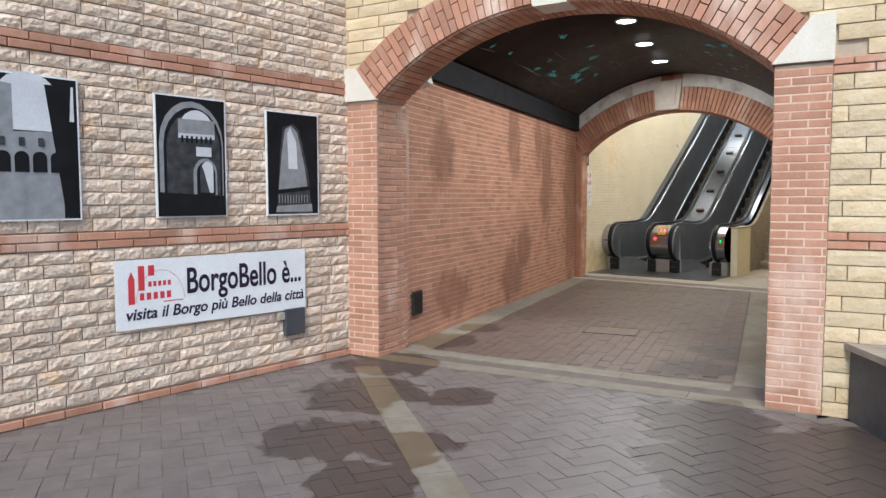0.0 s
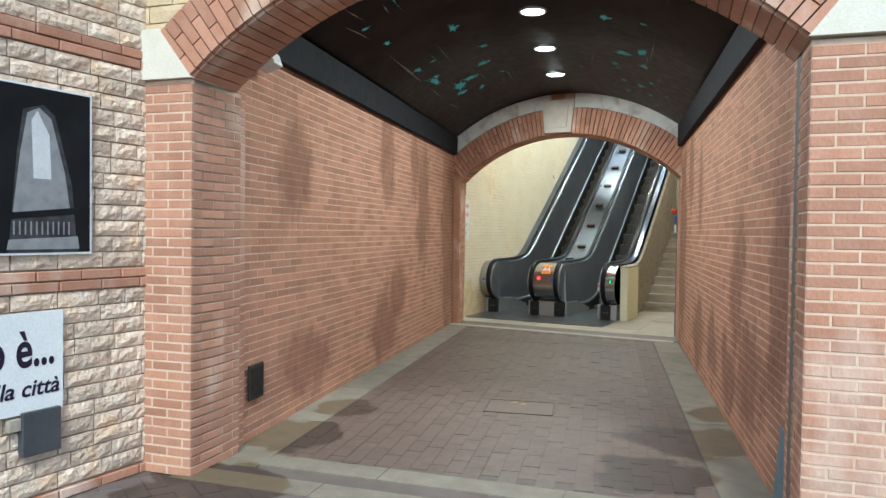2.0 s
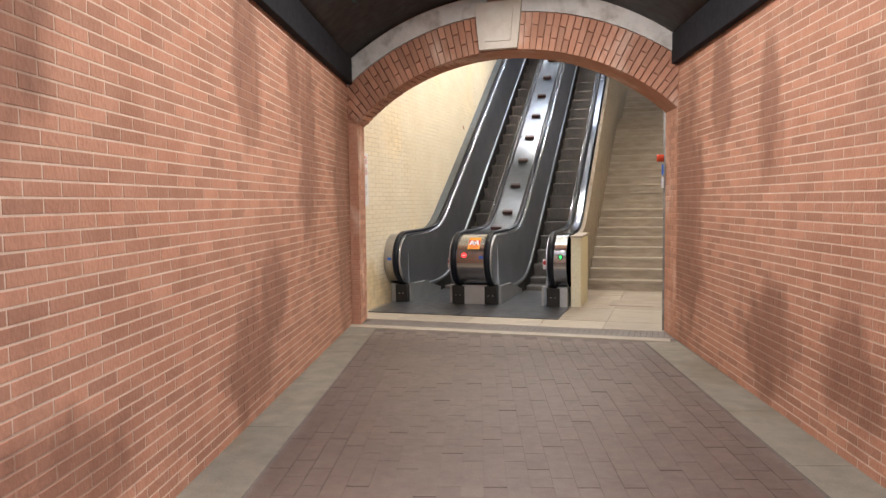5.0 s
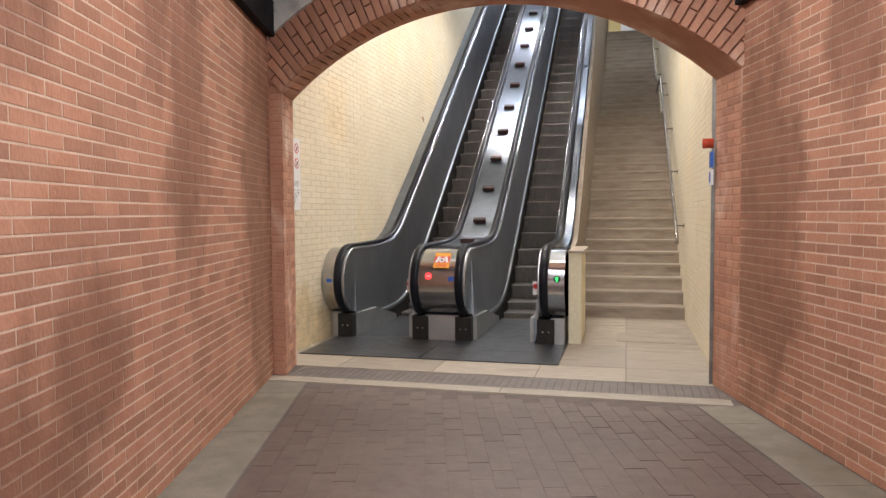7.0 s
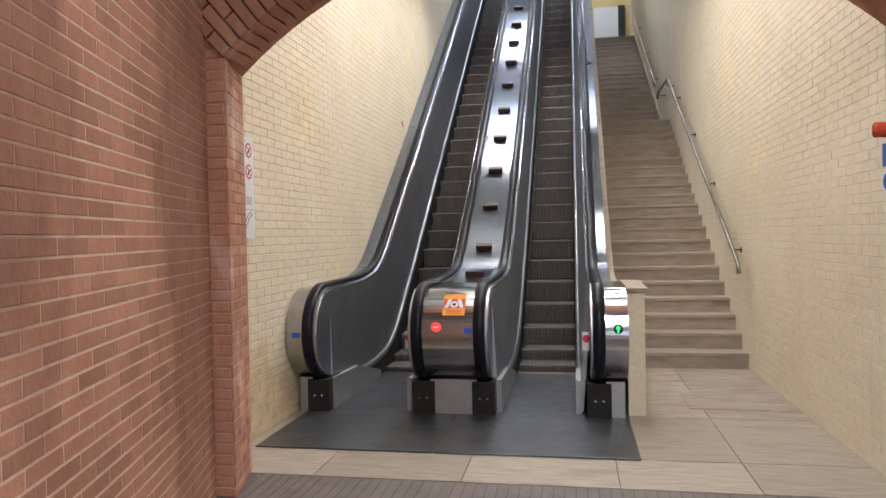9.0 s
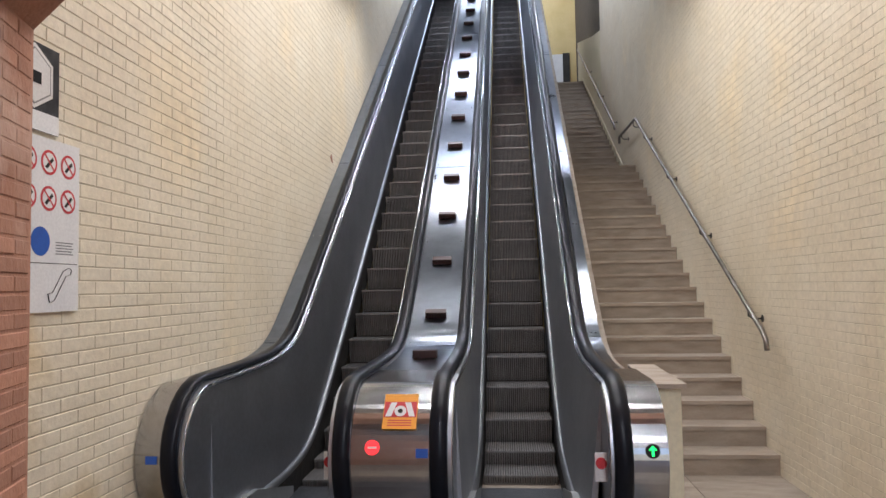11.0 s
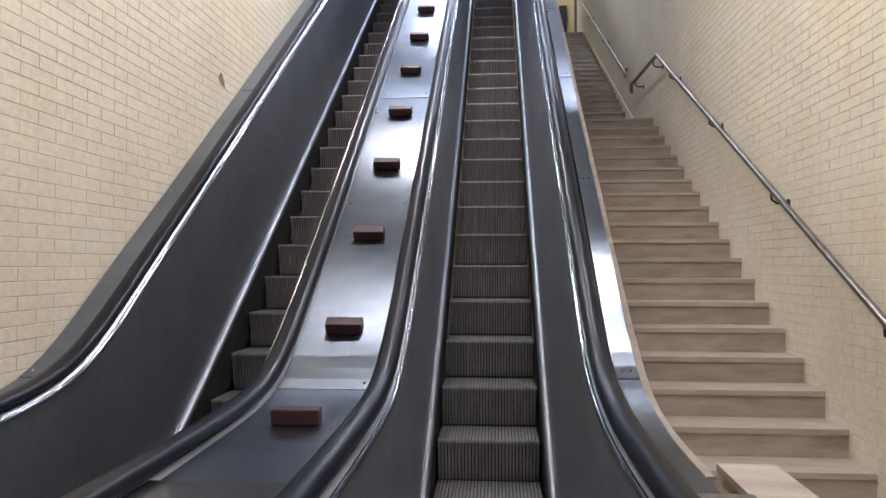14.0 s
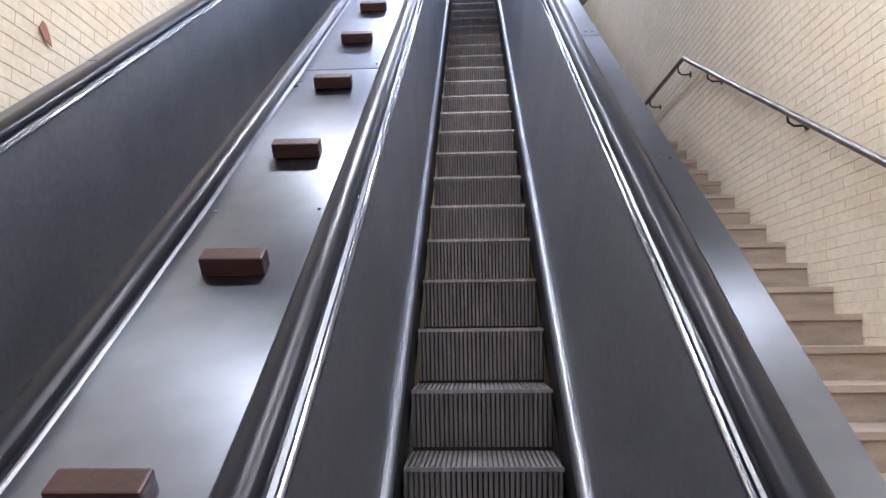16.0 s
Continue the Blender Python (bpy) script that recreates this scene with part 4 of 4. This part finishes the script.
def flight(parent, x0, x1, offset):
    """Steps of one escalator between the skirts."""
    depth = 0.325
    v, f = [], []
    w = x1 - x0
    rise = depth * SLOPE

    def add(a, b, c, d, e, g):
        q = len(v)
        v.extend(box_v(a, b, c, d, e, g))
        f.extend([tuple(i + q for i in t) for t in BOX_F])
    add(0.012, w - 0.012, 0.068, depth + 0.09, -rise - 0.04, -0.012)
    # Dark body left bare below the risers as their shadow band.
    base = mesh_of("step", v, f, m_groove_shade)
    v, f = [], []
    ribs = 30
    for i in range(ribs):
        a = 0.014 + (w - 0.028) * i / ribs
        b = a + (w - 0.028) / ribs * 0.66
        add(a, b, 0.0, depth + 0.02, -0.012, 0.0)
        q = len(v)
        v.extend([(a, 0.055, -rise + 0.012), (b, 0.055, -rise + 0.012), (b, 0.09, -rise + 0.012), (a, 0.09, -rise + 0.012),
                  (a, 0.0, -0.012), (b, 0.0, -0.012), (b, 0.04, -0.012), (a, 0.04, -0.012)])
        f.extend([tuple(k2 + q for k2 in t) for t in BOX_F])
    add(0.014, w - 0.014, -0.002, 0.012, -0.016, -0.002)
    rib_me = mesh_of("step_ribs", v, f, m_step)
    y = 13.30 + offset
    while y < Y_TOP - 0.3:
        z = max(tread(y), 0.0)
        st = put("step", base, parent, Matrix.Translation((x0, y, z)), "worn ribbed aluminium escalator step")
        put("ribs", rib_me, st)
        y += depth
    return parent


esc_l = thing("escalator", "dark steel escalator standing beside the cream wall", "escalator", group="escalators")
esc_r = thing("escalator", "dark steel escalator with a lit green arrow", "escalator", group="escalators")
flat = lambda y: 0.0
raised = lambda y: 0.75 * lift(y)
balustrade(esc_l, -6.30, -6.345, -6.405, raised)
decking(esc_l, HL + 0.012, -6.456, raised, "brushed steel decking along the wall")
drum(esc_l, HL + 0.012, -6.44, "brushed steel newel front")
flight(esc_l, -6.30, -5.68, 0.0)
balustrade(esc_l, -5.68, -5.59, -5.53, flat)
balustrade(esc_r, -4.925, -4.99, -5.05, flat)
drum(esc_l, -5.495, -5.085, "brushed steel newel front between the handrails")
decking(esc_l, -5.482, -5.098, flat, "brushed steel decking between the escalators")
flight(esc_r, -4.925, -4.335, 0.11)
balustrade(esc_r, -4.335, -4.22, -4.165, lift)
drum(esc_r, -4.13, -3.955, "brushed steel newel front")
decking(esc_r, -4.114, -4.022, lambda y: 1.25 * lift(y), "brushed steel decking")
for i in range(22):
    y = 12.90 if i == 0 else 13.70 + 0.639 * (i - 1)
    a = math.atan((deck(y + 0.01) - deck(y - 0.01)) * 50)
    m = Matrix.Translation((-5.285, y, deck(y) + 0.012)) @ Matrix.Rotation(a, 4, "X")
    b = box("deck_block", -0.085, 0.085, -0.03, 0.03, 0.0, 0.055, m_block, None, m, bevel=0.006)
    tagged(b, "small maroon anti-slide block on the steel decking", "deck block", "blocks on the decking")

# floor plates and combs
for x0, x1, o in ((-6.5, -5.27, "left"), (-5.262, -3.945, "right")):
    p = box("floor_plate", x0, x1, 10.63, 13.3, 0.002, 0.012, m_plate, bevel=0.003)
    tagged(p, "dark ribbed metal floor plate before the escalator", "floor plate", "floor plates")

# stickers and signals on the newels
sticker = thing("warning_sticker", "orange and red warning sticker on the steel newel", "sticker")


def on_newel(x, z, off=0.002):
    """A frame on the rounded newel front, its z axis outwards."""
    a = math.acos(max(-1, min(1, (z - NZ) / NR)))
    y = NY - (NR + off) * math.sin(a)
    return Matrix.Translation((x, y, NZ + (NR + off) * math.cos(a))) @ Matrix.Rotation(a, 4, "X")


m0 = on_newel(-5.245, 0.885, 0.004)
box("sheet", -0.085, 0.085, -0.10, 0.10, 0.0, 0.002, m_orange, sticker, m0)
box("red_field", -0.082, 0.082, -0.035, 0.055, 0.002, 0.003, m_red, sticker, m0)
for i in (-1, 1):
    prism("white_stripe", [(i * 0.075, -0.03), (i * 0.045, -0.03), (i * 0.02, 0.05), (i * 0.05, 0.05)], 0.003, 0.004, m_white, sticker, m0, axis="z")
disc("white_disc", 0.03, 0.0055, m_white, sticker, m0)
disc("black_bar", 0.014, 0.0065, m_black, sticker, m0, k=6)
for r in range(3):
    box("text_bar", -0.06, 0.06, -0.055 - r * 0.014, -0.049 - r * 0.014, 0.002, 0.0026, m_red, sticker, m0)
sig = thing("signal_lamp", "lit red no-entry signal on the newel", "signal lamp")
disc("lens", 0.036, 0.004, m_redsignal, sig, on_newel(-5.375, 0.726))
box("white_bar", -0.022, 0.022, -0.005, 0.005, 0.004, 0.0052, m_white, sig, on_newel(-5.375, 0.726))
lab = thing("blue_label", "small blue and white label on the newel", "label")
box("sheet", -0.03, 0.03, -0.022, 0.022, 0, 0.002, m_blue, lab, on_newel(-5.13, 0.70))
lab2 = thing("blue_label", "small blue and white label on the wall-side newel", "label")
box("sheet", -0.03, 0.03, -0.02, 0.02, 0, 0.002, m_blue, lab2, on_newel(-6.50, 0.66))
arrow = thing("arrow_signal", "lit green arrow signal on the newel", "signal lamp")
m1 = on_newel(-4.03, 0.715)
disc("lens", 0.034, 0.003, m_black, arrow, m1)
prism("arrow", [(-0.006, -0.024), (0.006, -0.024), (0.006, 0.004), (0.02, 0.004), (0.0, 0.026), (-0.02, 0.004), (-0.006, 0.004)], 0.003, 0.005, m_green, arrow, m1, axis="z")
for x in (-5.66, -4.30):
    st = thing("stop_button", "red stop button above a white label", "button", group="stop buttons")
    s = -1
    q = Matrix.Translation((x + 0.042, 11.52, 0.63)) @ Matrix.Rotation(radians(90), 4, "X")
    box("plate", -0.03, 0.03, -0.09, 0.05, 0, 0.006, m_white, st, q)
    disc("button", 0.027, 0.018, m_red, st, q)

# low cream wall beside the right escalator, following its slope
low = thing("low_wall", "low cream painted wall between escalator and stairs", "wall", kind="structure")
band("wall_foot", 11.75, 12.55, lambda y: 0.0, lambda y: deck(y) - 0.02, -3.94, -3.81, m_cream_plain, low)
band("wall_slope", 12.55, Y_TOP, lambda y: max(0.0, 0.5 * (y - 13.9) - 0.3), lambda y: deck(y) - 0.03, -4.02, -3.958, m_stair, low)
cope = band("coping", 11.72, 12.56, lambda y: deck(y) - 0.018, lambda y: deck(y) + 0.006, -3.951, -3.785, m_stair, None)
tagged(cope, "grey stone coping on the low wall", "coping", kind="structure")

# ---- stairs ----
stairs = thing("stairs", "worn travertine stairs in two flights", "stairs", kind="structure")
RISE, GO = 0.1624, 0.29
SX0, SX1 = -3.956, HR + 0.03


def stair_flight(y0, z0, n):
    nose = mesh_of("tread", box_v(SX0, SX1, -0.012, GO + 0.01, -0.032, 0.0), BOX_F, m_nosing)
    riser = mesh_of("riser", box_v(SX0, SX1, 0.0, GO, -RISE, -0.032), BOX_F, m_stair)
    for i in range(n):
        m = Matrix.Translation((0, y0 + i * GO, z0 + (i + 1) * RISE))
        put("tread", nose, stairs, m), put("riser", riser, stairs, m)


stair_flight(13.74, 0.0, 21)
LZ = 21 * RISE
box("landing", SX0, SX1, 13.74 + 21 * GO - 0.02, 20.9, LZ - 0.2, LZ - 0.002, m_stair, stairs)
stair_flight(20.86, LZ, 21)
box("top_landing", SX0, -1.95, 20.86 + 21 * GO, 31.0, 2 * LZ - 0.2, 2 * LZ - 0.002, m_stair, stairs)
sk = prism("stringer", [(20.86 + i * GO * 0.5, LZ + i * RISE * 0.5) for i in (0, 42)] + [(27.0, 2 * LZ + 0.2), (20.7, LZ + 0.18)], HR - 0.012, HR - 0.002, m_cream_plain)
tagged(sk, "painted skirting along the upper stairs", "trim", kind="structure")


def wall_rail(pts, brackets, label):
    r = thing("handrail", label, "handrail", group="wall handrails")
    sweep("rail_tube", pts, ring_section(0.021, 10), m_rail, r, side=(1, 0, 0.001))
    for y, z in brackets:
        sweep("bracket", [(-2.735, y, z - 0.015), (-2.735, y, z - 0.07), (-2.70, y, z - 0.095), (HR, y, z - 0.095)], ring_section(0.008, 6), m_iron, r, side=(0, 1, 0))
        disc("rosette", 0.03, 0.008, m_iron, r, Matrix.Translation((HR, y, z - 0.095)) @ Matrix.Rotation(radians(-90), 4, "Y"), k=12)


RX = -2.735
lowr = [(RX, 13.60, 0.98), (RX, 13.62, 1.06), (RX, 13.70, 1.13)]
lowr += [(RX, 13.7 + i * 1.03, 1.13 + i * 0.575) for i in range(1, 5)] + [(RX, 18.80, 3.985), (RX, 18.86, 4.0), (RX, 20.36, 4.045), (RX, 20.38, 4.02), (RX, 20.38, 3.93)]
wall_rail(lowr, [(14.0, 1.30), (15.4, 2.08), (16.8, 2.87), (18.2, 3.65), (19.0, 4.0), (20.1, 4.04)], "worn steel handrail on brackets along the cream wall")
upr = [(RX, 20.86, 4.28), (RX, 20.9, 4.36)] + [(RX, 21.0 + i * 1.2, 4.42 + i * 1.2 * 0.56) for i in range(6)]
wall_rail(upr, [(21.3, 4.60), (23.0, 5.54), (25.0, 6.66)], "steel handrail along the upper stairs")

# ---- lamps ----
for x, y in TUNNEL_LAMPS:
    d = thing("ceiling_light", "round white downlight in the dark vault", "ceiling light", Matrix.Translation((x, y, 3.755)), "downlights in the vault")
    sweep("trim_ring", [(0.125 * math.cos(a), 0.125 * math.sin(a), 0.0) for a in [2 * math.pi * i / 24 for i in range(25)]], ring_section(0.014, 6), m_white, d, side=(0, 0, 1))
    disc("diffuser", 0.112, 0.03, m_lamp, d, Matrix.Translation((0, 0, -0.005)))
    disc("housing", 0.12, 0.06, m_iron, d, Matrix.Translation((0, 0, 0.026)))
# Diffusers of the unseen lamps added over the upper flights.
for x, y in UNSEEN_UPPER_LAMPS:
    d = thing("ceiling_light", "unseen lit downlight added in the upper dark soffit", "ceiling light", Matrix.Translation((x, y, 8.685)), "downlights in the upper soffit")
    disc("diffuser", 0.15, 0.014, m_lamp, d)
# Fixtures below y 16.5 belong to the added, unseen rows.
for i, (x, y) in enumerate(HALL_LAMPS + [(-6.27, 16.43), (-3.87, 16.57)]):
    lit = i < len(HALL_LAMPS)
    d = thing("ceiling_light", "round downlight in the dark soffit, " + ("lit" if lit else "unlit"), "ceiling light", Matrix.Translation((x, y, 5.335)), "downlights in the soffit")
    sweep("trim_ring", [(0.12 * math.cos(a), 0.12 * math.sin(a), 0.0) for a in [2 * math.pi * k / 24 for k in range(25)]], ring_section(0.014, 6), m_lamp_off if i != 7 else m_iron, d, side=(0, 0, 1))
    disc("diffuser", 0.11, 0.014, m_lamp if lit else (m_lamp_off if i == 8 else m_iron), d)

# ---- things at the entrance ----
grate = thing("wall_grate", "dark metal vent plate low on the brick wall", "vent", lw_m @ Matrix.Translation((0.29, -0.012, 0.30)))
box("plate", 0.0, 0.22, -0.02, 0.0, 0.0, 0.26, m_iron, grate, I, bevel=0.004)
box("inner_panel", 0.02, 0.20, -0.025, -0.019, 0.02, 0.24, m_black, grate, I)
flood = thing("floodlight", "small pale floodlight under the arch", "floodlight", lw_m @ Matrix.Translation((0.40, -0.10, 2.80)))
box("housing", -0.07, 0.07, -0.08, 0.06, -0.05, 0.05, m_white, flood, Matrix.Rotation(radians(-20), 4, "X"), bevel=0.012)
box("mount", -0.02, 0.02, 0.04, 0.10, -0.02, 0.09, m_iron, flood, I)

WF = bw_m @ Matrix.Translation((6.0, -0.045, 0))      # face of the banner wall: x = world y, front towards -y
FACE = Matrix.Rotation(radians(90), 4, "X")           # sheet frame: x right, y up, z out of the wall


def sheet(x, z):
    return WF @ Matrix.Translation((x, 0, z)) @ FACE


banner = thing("banner", "white printed banner with black lettering and a red emblem", "banner", sheet(-0.385, 0.55))
prism("cloth", [(0.0, 0.02), (0.9, 0.005), (1.79, -0.01), (1.79, 0.55), (0.95, 0.545), (0.0, 0.55)], 0.0, 0.006, m_white, banner, I, axis="z")
writing("lettering", "BorgoBello è...", 0.29, m_ink, banner, Matrix.Translation((0.575, 0.255, 0.0075)), width=1.15)
writing("lettering", "visita il Borgo più Bello della città", 0.125, m_ink, banner, Matrix.Translation((0.07, 0.09, 0.0075)), 0.2, width=1.69)
for x0, x1, y0, y1 in ((0.10, 0.15, 0.21, 0.40), (0.18, 0.23, 0.31, 0.50), (0.26, 0.31, 0.42, 0.50), *[(0.19 + i * 0.055, 0.225 + i * 0.055, 0.235, 0.29) for i in range(5)], *[(0.26 + i * 0.04, 0.285 + i * 0.04, 0.335, 0.375) for i in range(5)], (0.38, 0.55, 0.205, 0.213)):
    prism("emblem_shape", [(x0, y0), (x1, y0), (x1, y1), ((x0 + x1) / 2, y1 + (0.06 if x0 == 0.10 else 0.0)), (x0, y1)], 0.006, 0.0072, m_red, banner, I, axis="z")
sweep("emblem_arc", [(0.18 + 0.18 + 0.2 * math.cos(a), 0.22 + 0.24 * math.sin(a), 0.0068) for a in [math.pi * i / 14 for i in range(15)]], [(-0.002, 0), (0, 0.001), (0.002, 0), (0, -0.001)], m_red, banner, I, side=(0, 0, 1))
jbox = thing("junction_box", "grey steel junction box on the stone wall", "junction box", sheet(1.16, 0.31))
box("cover", 0, 0.22, 0, 0.245, -0.02, 0.03, m_planter, jbox, I, bevel=0.006)
box("cable_stub", -0.07, 0.0, 0.15, 0.22, -0.02, 0.02, m_trav, jbox, I, bevel=0.008)


def photo(x, z, w, h, shapes, label):
    p = thing("photo_panel", label, "photo panel", sheet(x, z), "photo panels on the wall")
    box("backing", -0.012, w + 0.012, -0.012, h + 0.012, -0.01, 0.008, m_white, p, I)
    box("print", 0, w, 0, h, 0.008, 0.0095, m_print, p, I)
    zz = 0.0095
    for poly, mat in shapes:
        zz += 0.0006
        prism("print_shape", [(a * w, b * h) for a, b in poly], zz - 0.0005, zz, mat, p, I, axis="z")


def arched(x0, x1, y0, ys, k=10):
    c, r = (x0 + x1) / 2, (x1 - x0) / 2
    return [(x0, y0), (x1, y0)] + [(c + r * math.cos(math.pi * i / k), ys + r * 0.75 * math.sin(math.pi * i / k)) for i in range(k + 1)]


arcs = [(arched(0.30 + i * 0.15, 0.42 + i * 0.15, 0.33, 0.43), m_print) for i in range(4)]
photo(-1.37, 1.425, 0.755, 0.965, [([(0, 0.0), (0.86, 0.0), (0.86, 0.36), (0, 0.34)], m_grey_m), ([(0, 0.3), (0.87, 0.32), (0.87, 0.62), (0, 0.6)], m_grey_m),
      (arched(0.30, 0.85, 0.62, 0.82), m_grey_l), ([(0.12, 0.6), (0.45, 0.6), (0.45, 0.93), (0.12, 0.96)], m_grey_m), ([(0.86, 0.1), (0.96, 0.1), (0.9, 0.8), (0.8, 0.95), (0.72, 0.95)], m_print),
      ([(0.93, 0.7), (0.97, 0.7), (0.97, 0.95), (0.95, 0.95)], m_grey_l)] + arcs + [([(0.33 + i * 0.16, 0.51), (0.38 + i * 0.16, 0.51), (0.38 + i * 0.16, 0.57), (0.33 + i * 0.16, 0.57)], m_grey_d) for i in range(3)],
      "black and white photograph of an arcaded square")
photo(-0.025, 1.425, 0.60, 0.94, [(arched(0.03, 0.97, 0.05, 0.62), m_grey_m), (arched(0.09, 0.95, 0.05, 0.60), m_print), (arched(0.13, 0.92, 0.05, 0.58), m_grey_d), (arched(0.30, 0.84, 0.6, 0.70), m_grey_l),
      ([(0.22, 0.1), (0.86, 0.1), (0.86, 0.66), (0.22, 0.66)], m_grey_d), ([(0.30, 0.70), (0.84, 0.70), (0.84, 0.82), (0.30, 0.82)], m_grey_m)]
      + [([(0.34 + i * 0.07, 0.62), (0.37 + i * 0.07, 0.62), (0.37 + i * 0.07, 0.68), (0.34 + i * 0.07, 0.68)], m_print) for i in range(7)]
      + [([(0.55, 0.51), (0.78, 0.51), (0.78, 0.59), (0.55, 0.59)], m_grey_l), (arched(0.50, 0.86, 0.18, 0.36), m_grey_m), (arched(0.55, 0.83, 0.18, 0.36), m_print), (arched(0.62, 0.80, 0.2, 0.40), m_grey_l),
         ([(0.60, 0.2), (0.74, 0.2), (0.66, 0.38), (0.60, 0.46)], m_grey_d), ([(0.02, 0.0), (0.98, 0.0), (0.98, 0.17), (0.02, 0.2)], m_print)], "black and white photograph of a stone gateway")
photo(1.005, 1.425, 0.565, 0.905, [([(0.16, 0.0), (0.86, 0.0), (0.80, 0.42), (0.62, 0.84), (0.5, 0.9), (0.3, 0.86), (0.24, 0.6)], m_grey_d), ([(0.20, 0.24), (0.78, 0.26), (0.72, 0.5), (0.58, 0.82), (0.46, 0.88), (0.34, 0.84), (0.27, 0.6)], m_grey_m),
      ([(0.40, 0.45), (0.58, 0.45), (0.56, 0.72), (0.44, 0.86), (0.38, 0.8)], m_grey_l), ([(0.17, 0.20), (0.83, 0.24), (0.82, 0.28), (0.17, 0.24)], m_print), ([(0.14, 0.02), (0.88, 0.02), (0.86, 0.10), (0.16, 0.08)], m_grey_m)]
      + [([(0.2 + i * 0.055, 0.11), (0.215 + i * 0.055, 0.11), (0.215 + i * 0.055, 0.19), (0.2 + i * 0.055, 0.19)], m_grey_m) for i in range(11)], "dark black and white photograph of a tower")

planter = thing("planter", "dark grey sheet-metal planter against the stone wall", "planter", ew_m)
prism("casing", [(4.42, -0.05), (9.0, -0.05), (9.0, -1.6), (5.2, -1.6)], 0.0, 0.50, m_planter, planter, I, axis="z")
prism("rim", [(4.38, -0.04), (9.0, -0.04), (9.0, -1.66), (5.16, -1.66)], 0.50, 0.545, m_stair, planter, I, "brown stone rim", axis="z")

# ---- signs in the hall ----
def hall_sheet(y, z):
    return Matrix.Translation((HL + 0.012, y, z)) @ Matrix.Rotation(radians(90), 4, "Z") @ FACE


rules = thing("rules_sign", "white sign with red prohibition rings and a blue disc", "sign", hall_sheet(10.33, 1.43))
box("board", 0, 0.56, 0, 0.72, 0, 0.006, m_white, rules, I)
for i in range(4):
    for j in range(2):
        q = Matrix.Translation((0.09 + i * 0.13, 0.47 + j * 0.15, 0.006))
        disc("red_ring", 0.052, 0.001, m_red, rules, q)
        disc("ring_field", 0.041, 0.0016, m_white, rules, q, k=24)
        prism("pictogram", [(-0.028, -0.02), (-0.015, -0.028), (0.028, 0.012), (0.02, 0.024), (0.0, 0.006)], 0.0016, 0.0022, m_black, rules, q, axis="z")
        box("red_bar", -0.042, 0.042, -0.004, 0.004, 0.0022, 0.0027, m_red, rules, q @ Matrix.Rotation(radians(-45), 4, "Z"))
disc("blue_disc", 0.06, 0.001, m_blue, rules, Matrix.Translation((0.30, 0.29, 0.006)))
for i in range(5):
    box("text_bar", 0.40, 0.52 - 0.01 * (i % 2), 0.24 + i * 0.012, 0.245 + i * 0.012, 0.006, 0.0066, m_grey_m, rules, I)
box("rule_line", 0.01, 0.55, 0.20, 0.203, 0.006, 0.0066, m_black, rules, I)
sweep("pictogram_escalator", [(0.36, 0.04, 0.007), (0.39, 0.045, 0.007), (0.47, 0.15, 0.007), (0.50, 0.155, 0.007), (0.51, 0.175, 0.007), (0.49, 0.185, 0.007), (0.45, 0.17, 0.007), (0.38, 0.08, 0.007), (0.35, 0.075, 0.007), (0.36, 0.04, 0.007)], [(-0.003, 0), (0, 0.001), (0.003, 0), (0, -0.001)], m_black, rules, I, side=(0, 0, 1))
camsign = thing("camera_sign", "grey sign with a white hexagon and camera", "sign", hall_sheet(10.42, 2.17))
box("board", 0, 0.32, 0, 0.36, 0, 0.006, m_grey_d, camsign, I)
box("white_foot", 0, 0.32, 0, 0.08, 0.006, 0.0066, m_white, camsign, I)
for r, mat, q in ((0.135, m_white, 0.001), (0.118, m_grey_m, 0.002), (0.11, m_white, 0.003)):
    disc("hexagon", r, q, mat, camsign, Matrix.Translation((0.16, 0.22, 0.006)) @ Matrix.Rotation(radians(30), 4, "Z"), k=6)
box("camera_shape", 0.10, 0.2, 0.19, 0.24, 0.009, 0.0096, m_print, camsign, I)
post = tagged(box("sign_post", -2.70, -2.672, 10.20, 10.24, 0, 2.6, m_rail), "dull steel post at the arch edge", "post")
alarm = thing("alarm_beacon", "round red beacon on the arch jamb", "beacon")
sweep("beacon", [(-2.69, 10.20, 1.93), (-2.74, 10.2, 1.93), (-2.77, 10.2, 1.93)], ring_section(0.04, 14), m_redlamp, alarm, side=(0, 0, 1))
for z, mat in ((1.80, m_blue), (1.66, m_white)):
    s = thing("small_sign", "small blue and white sign on the arch jamb", "sign", group="jamb signs")
    box("board", -2.715, -2.695, 10.13, 10.25, z - 0.06, z + 0.06, mat, s)
    if mat == m_white:
        disc("blue_disc", 0.045, 0.003, m_blue, s, Matrix.Translation((-2.715, 10.19, z)) @ Matrix.Rotation(radians(-90), 4, "Y"))

chip = prism("wall_chip", [(-0.05, 0.0), (-0.01, -0.035), (0.05, -0.05), (0.03, -0.01), (0.0, 0.03), (-0.03, 0.04)], 0.0, 0.004, m_brick_worn, None, hall_sheet(15.5, 2.93), axis="z")
tagged(chip, "small chip in the cream paint showing red brick", "chip", kind="structure")
